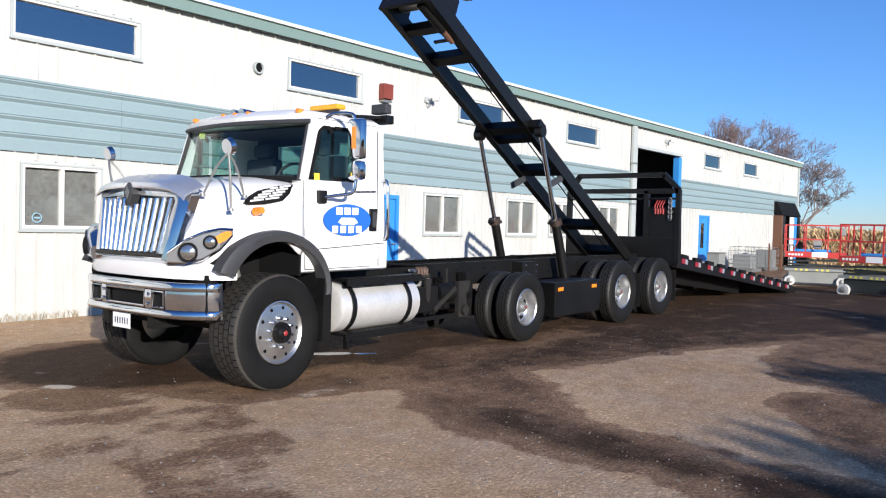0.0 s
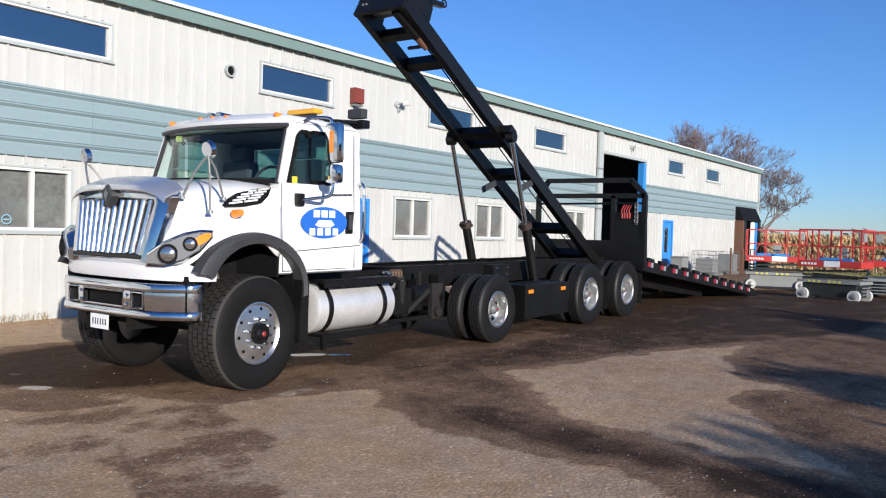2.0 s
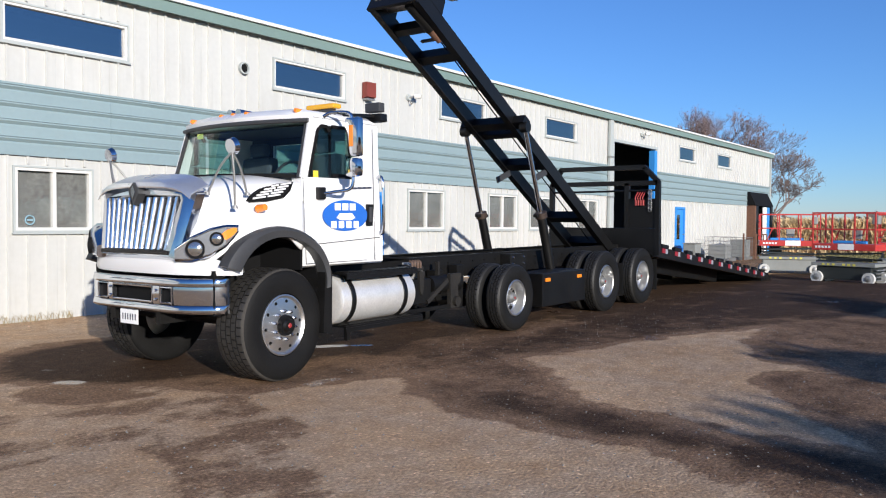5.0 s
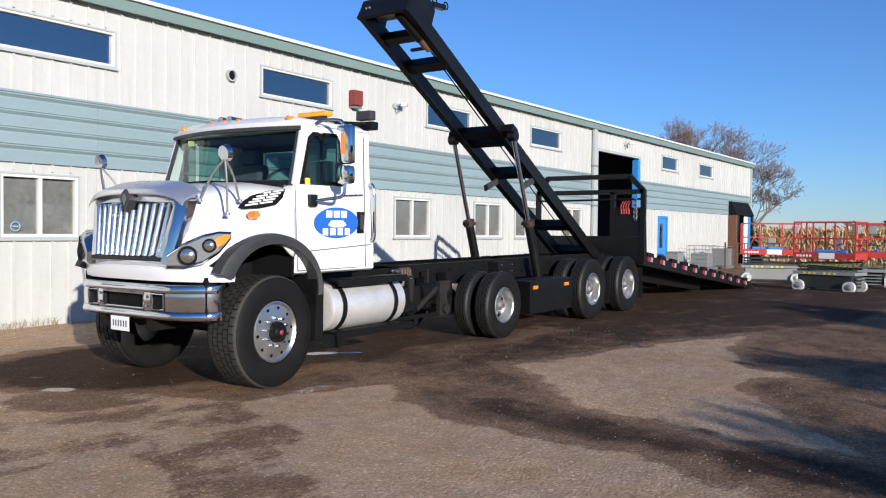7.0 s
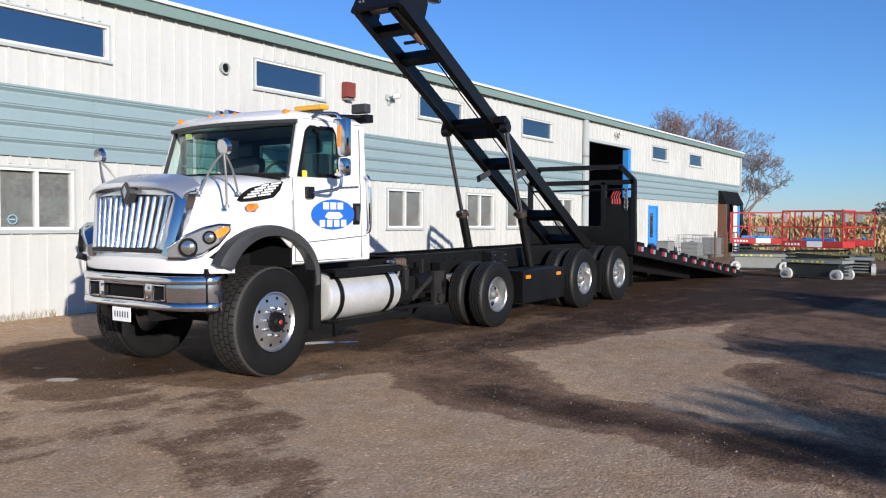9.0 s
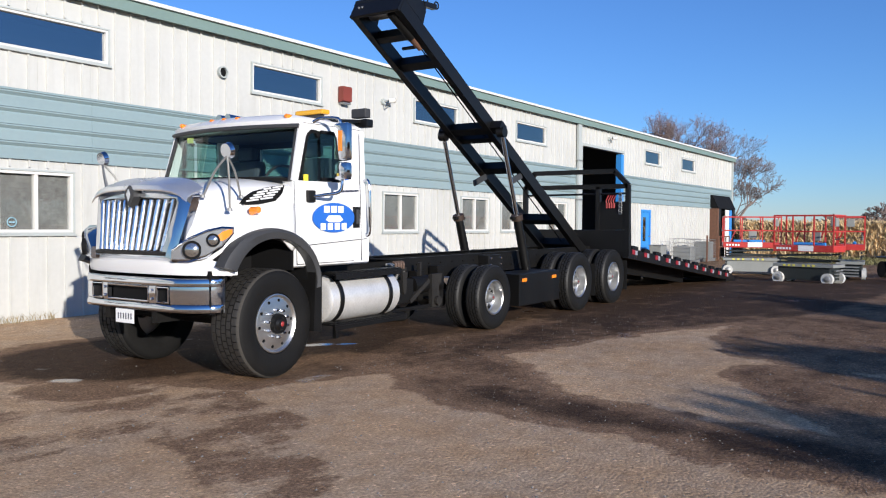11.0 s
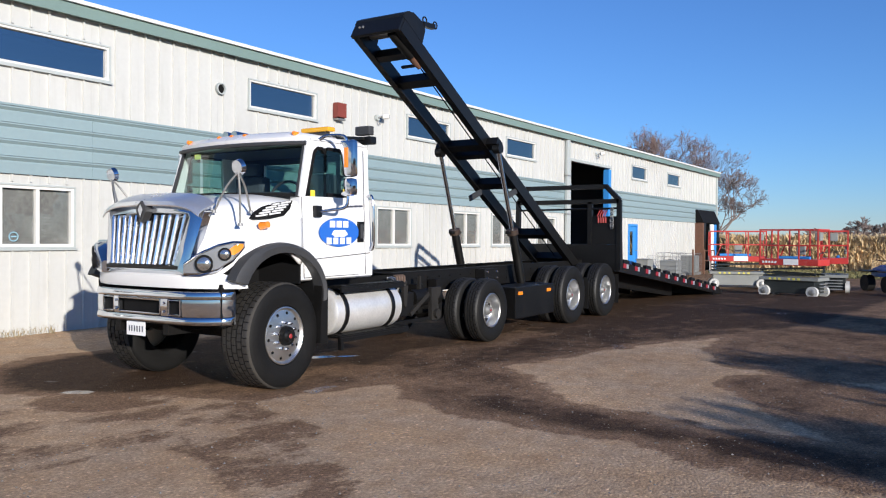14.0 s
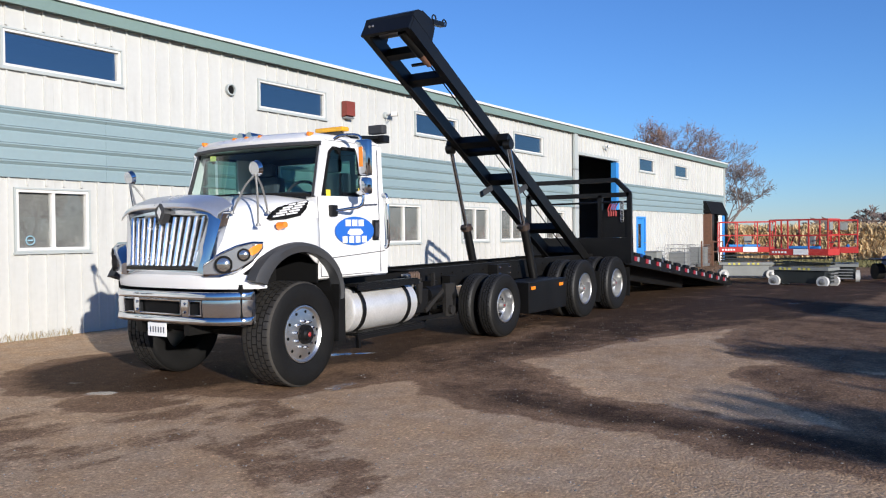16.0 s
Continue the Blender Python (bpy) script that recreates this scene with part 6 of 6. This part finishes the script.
c = wire_cage(30.2, 5.6, 1.15, 1.0, 1.05, "galvanised cage round a cloudy plastic tank")
part("inner_tank", boxed(-0.5, 0.3, -0.38, 0.38, 0.12, 0.72), TOTE, c, "", False, 0.05)
c = wire_cage(32.4, 5.6, 1.4, 1.0, 1.0, "rust-red wire cage standing by the wall")
part("red_frame", boxed(-0.9, -0.84, -0.6, -0.54, 0.0, 1.2), RUST, c)
part("red_frame", boxed(0.84, 0.9, -0.6, -0.54, 0.0, 1.2), RUST, c)
part("white_box", boxed(0.1, 0.7, -0.4, 0.3, 0.12, 0.9), TOTE, c)
t = thing("cart", "low dark grey metal cabinet by the blue door", "cabinet", "", "", (27.6, 5.9, 0))
part("body", boxed(-0.35, 0.35, -0.25, 0.25, 0.05, 0.78), LIFT_GREY, t, "", False, 0.02)
part("top", boxed(-0.38, 0.38, -0.28, 0.28, 0.781, 0.82), STEEL, t, "", False, 0.01)
for x in (-0.3, 0.3):
    part("foot", boxed(x - 0.04, x + 0.04, -0.2, 0.2, 0, 0.05), BLACK, t)
t = thing("handrail", "rusty steel stair rail at the loading dock", "handrail", "", "", (36.6, 5.6, 0))
for p, q in (((0, 0, 0), (0, 0, 1.1)), ((-1.2, 0, 0), (-1.2, 0, 1.1)), ((-1.2, 0, 1.1), (0.6, 0, 1.1)), ((-1.2, 0, 0.6), (0.6, 0, 0.6)), ((0.6, 0, 0), (0.6, 0, 1.1))):
    part("rail", rodded(p, q, 0.03), RUST, t)
for k, (x, y, h) in enumerate(((24.2, 6.0, 0.7), (24.9, 6.2, 0.55), (26.3, 6.0, 0.45))):
    t = thing("drum", "small pale plastic drum by the doorway", "drum", "drums by the doorway", "", (x, y, 0))
    part("body", rodded((0, 0, 0), (0, 0, h), 0.18, 0.18, 20), TOTE if k != 1 else RUST, t, "", True)
    part("lid", rodded((0, 0, h), (0, 0, h + 0.04), 0.19, 0.17, 20), STEEL, t, "", True)

# small quad vehicle at the edge of the yard
t = thing("quad_bike", "black and blue quad bike parked on the grass edge", "quad bike", "", "", (23.6, -3.62, 0), 35)
for x in (-0.6, 0.6):
    for y in (-0.42, 0.42):
        b = rod(bmesh.new(), (x, y - 0.12, 0.26), (x, y + 0.12, 0.26), 0.26, None, 20)
        part("wheel", b, RUBBER, t, "", True)
part("body", prismed([(-0.8, 0.5), (0.8, 0.45), (0.7, 0.72), (0.2, 0.85), (-0.2, 0.72), (-0.8, 0.8)], "y", -0.22, 0.22), LOGO_BLUE, t, "", False, 0.03)
for x in (-0.6, 0.6):
    part("mudguard", boxed(x - 0.38, x + 0.38, -0.55, 0.55, 0.62, 0.67), BLACK, t, "", False, 0.02)
part("handlebar", tube(bmesh.new(), bend([(0.2, -0.38, 1.02), (0.35, -0.1, 0.98), (0.35, 0.1, 0.98), (0.2, 0.38, 1.02)]), 0.02), BLACK, t, "", True)
part("saddle", boxed(-0.7, 0.05, -0.17, 0.17, 0.80, 0.90), SEAT, t, "", False, 0.04)


# ---- trees ----
def tree(at, height, seed, label, leaves, spread=0.62, levels=6, leaf=0.09, many=2, thin=0.006):
    rng = random.Random(seed)
    t = thing("tree", label, "tree", "bare trees", "", at)
    limbs, tips, tv, tf = bmesh.new(), [], [], []

    def grow(p, d, ln, r, lev):
        q = p + d * ln
        if lev < 2:
            rod(limbs, p, q, r, r * 0.68, 7)
        else:
            s = d.orthogonal().normalized()
            u = d.cross(s)
            i = len(tv)
            for e, rr in ((p, r), (q, r * 0.66)):
                for a in (0.0, 2.094, 4.189):
                    tv.append(e + (s * math.cos(a) + u * math.sin(a)) * rr)
            tf.extend(((i, i + 1, i + 4, i + 3), (i + 1, i + 2, i + 5, i + 4), (i + 2, i, i + 3, i + 5)))
        if lev >= 4:
            tips.append(q)
        if lev >= levels:
            return
        for k in range(3 if lev < 6 else 2):
            ax = Vector((rng.gauss(0, 1), rng.gauss(0, 1), rng.gauss(0, 0.5))).normalized()
            nd = (d + ax * spread * rng.uniform(0.65, 1.15) + Vector((0, 0, 0.10))).normalized()
            grow(p.lerp(q, rng.uniform(0.62, 1.0)), nd, ln * rng.uniform(0.62, 0.82), max(r * 0.60, thin), lev + 1)

    grow(Vector((0, 0, -0.1)), Vector((rng.uniform(-0.06, 0.06), rng.uniform(-0.06, 0.06), 1)).normalized(), height * 0.25, height * 0.016, 0)
    part("trunk", limbs, BARK, t, "", True)
    me = bpy.data.meshes.new("branch_work")
    me.from_pydata(tv, [], tf)
    me.materials.append(TWIG)
    o = new("branch_work", me)
    o.parent = t
    tagged(o, "fine bare grey twigs", "", "", "stuff")
    if leaves:
        vs, fs = [], []
        for q in tips:
            if rng.random() > leaves:
                continue
            for _ in range(many):
                c = q + Vector((rng.gauss(0, 0.16), rng.gauss(0, 0.16), rng.gauss(0, 0.16)))
                a, b2 = Vector((rng.gauss(0, 1), rng.gauss(0, 1), rng.gauss(0, 1))).normalized() * leaf, Vector((rng.gauss(0, 1), rng.gauss(0, 1), rng.gauss(0, 1))).normalized() * leaf * 0.66
                i = len(vs)
                vs += [c - a, c + b2, c + a, c - b2]
                fs.append((i, i + 1, i + 2, i + 3))
        me = bpy.data.meshes.new("leaves")
        me.from_pydata(vs, [], fs)
        me.materials.append(LEAF)
        o = new("leaves", me)
        o.parent = t
        tagged(o, "sparse dry reddish leaves", "", "", "stuff")
    return t


tree((54.0, 12.6, 0), 13.0, 3, "bare tree with a few reddish leaves behind the building", 0.45, 0.68, 8, 0.055, 1, 0.010)
tree((57.0, 18.6, 0), 14.0, 8, "bare tree with reddish leaves behind the building", 0.7, 0.64, 8, 0.06, 1, 0.010)
tree((50.5, 9.0, 0), 9.0, 15, "spreading bare grey tree at the building's end", 0.02, 0.80, 8, 0.05, 1, 0.011)
tree((90.0, 4.9, 0), 6.2, 22, "distant bare tree over the corn field", 0.0, 0.6, 6, 0.09, 2, 0.028)
tree((92.0, 2.6, 0), 5.6, 25, "distant bare tree over the corn field", 0.0, 0.6, 6, 0.09, 2, 0.028)
# trees on the near side of the yard, whose long shadows cross the gravel
for k, (x, y, h) in enumerate(((-2.6, -20.0, 6.1), (1.9, -19.0, 6.4), (6.4, -20.0, 5.6), (11.4, -21.0, 5.7), (-7.6, -21.0, 5.9), (15.9, -20.0, 6.4), (4.4, -21.5, 5.8), (8.9, -20.5, 5.5), (13.4, -20.5, 6.1), (-0.1, -21.0, 6.1))):
    tree((x, y, 0), h, 31 + 3 * k, "leafy tree on the open side of the yard", 0.9, 0.6, 7, 0.19 if x > 3 else 0.17, 3)

# ---- corn field, grass, far wood ----
rng = random.Random(11)


def blades(name, count, spot, height, width, material, label, category, lean=0.35):
    vs, fs = [], []
    for _ in range(count):
        x, y, z = spot()
        h = height * rng.uniform(0.7, 1.15)
        a = rng.uniform(0, 2 * math.pi)
        dx, dy = math.cos(a) * width, math.sin(a) * width
        lx, ly = rng.gauss(0, lean) * h, rng.gauss(0, lean) * h
        i = len(vs)
        vs += [(x - dx, y - dy, z), (x + dx, y + dy, z), (x + lx * 0.4 + dx, y + ly * 0.4 + dy, z + h * 0.6), (x + lx * 0.4 - dx, y + ly * 0.4 - dy, z + h * 0.6), (x + lx, y + ly, z + h)]
        fs += [(i, i + 1, i + 2, i + 3), (i + 3, i + 2, i + 4)]
    me = bpy.data.meshes.new(name)
    me.from_pydata(vs, [], fs)
    me.materials.append(material)
    o = new(name, me)
    return tagged(o, label, category, "", "stuff")


def corn_edge(y):
    return 40.0 if y < 5.6 else 43.5


def corn_spot():
    y = rng.uniform(-22, 12)
    return corn_edge(y) + 1.1 * rng.random() ** 1.6, y, rng.uniform(0, 1.55)


blades("corn_field", 60000, corn_spot, 0.50, 0.034, CORN, "dry tan corn field beyond the yard", "corn field", 0.45)
bm = bmesh.new()
prism(bm, [(40.35, -45), (120, -45), (120, 14), (43.85, 14), (43.85, 5.6), (40.35, 5.6)], "z", 0.0, 1.68)
tagged(finish("corn_rows", bm, CORN), "dense dry corn rows", "corn field", "", "stuff")


def grass_spot():
    y = rng.uniform(-20, 3)
    return corn_edge(y) - rng.uniform(-0.5, 7.0), y, 0


blades("grass", 14000, grass_spot, 0.17, 0.018, GRASS, "short autumn grass at the yard's edge", "grass")
blades("tall_weeds", 2500, lambda: (corn_edge(-8) - rng.uniform(0, 1.4), rng.uniform(-14, -1.5), 0), 0.8, 0.012, CORN, "tall dry weeds before the corn", "weeds", 0.3)
blades("weeds", 900, lambda: (rng.uniform(-8, 1.6) if rng.random() < 0.8 else rng.uniform(26, 36), YW - abs(rng.gauss(0, 0.10)) - 0.02, 0), 0.15, 0.004, WEED, "dry weeds along the foot of the wall", "weeds", 0.5)
vs, fs = [], []
for _ in range(5200):
    a = rng.uniform(-0.42, 0.62)
    r = rng.uniform(230, 320)
    c = Vector((r * math.cos(a), r * math.sin(a), rng.uniform(0, 1) ** 1.4 * (3.6 + 1.2 * math.sin(a * 23) + 0.8 * math.sin(a * 61))))
    i = len(vs)
    for k in range(4):
        vs.append(c + Vector((rng.gauss(0, 0.5), rng.gauss(0, 1.6), rng.gauss(0, 0.8))))
    fs += [(i, i + 1, i + 2), (i, i + 2, i + 3), (i, i + 3, i + 1), (i + 1, i + 3, i + 2)]
me = bpy.data.meshes.new("far_wood")
me.from_pydata(vs, [], fs)
me.materials.append(WOOD_FAR)
tagged(new("far_wood", me), "brown leafless wood on the horizon", "wood", "", "stuff")

# ---- loose stones on the yard ----
vs, fs = [], []
for _ in range(14000):
    u = rng.random()
    x, y = rng.uniform(-6, 20), rng.uniform(-7, 6.3)
    if rng.random() < 0.5:
        x, y = rng.uniform(-5, 7), rng.uniform(-5.5, 0)
    s = 0.003 + 0.010 * rng.random() ** 5
    i = len(vs)
    a = rng.uniform(0, 6.28)
    for k in range(4):
        vs.append((x + s * rng.uniform(0.7, 1.3) * math.cos(a + k * 1.571), y + s * rng.uniform(0.7, 1.3) * math.sin(a + k * 1.571), rise(x) - 0.001))
    vs.append((x + s * rng.uniform(-0.3, 0.3), y, rise(x) + s * rng.uniform(0.5, 1.0)))
    fs += [(i + k, i + (k + 1) % 4, i + 4) for k in range(4)]
me = bpy.data.meshes.new("loose_stones")
me.from_pydata(vs, [], fs)
me.materials.append(STONE)
tagged(new("loose_stones", me), "small loose grey stones on the gravel", "stones", "", "stuff")
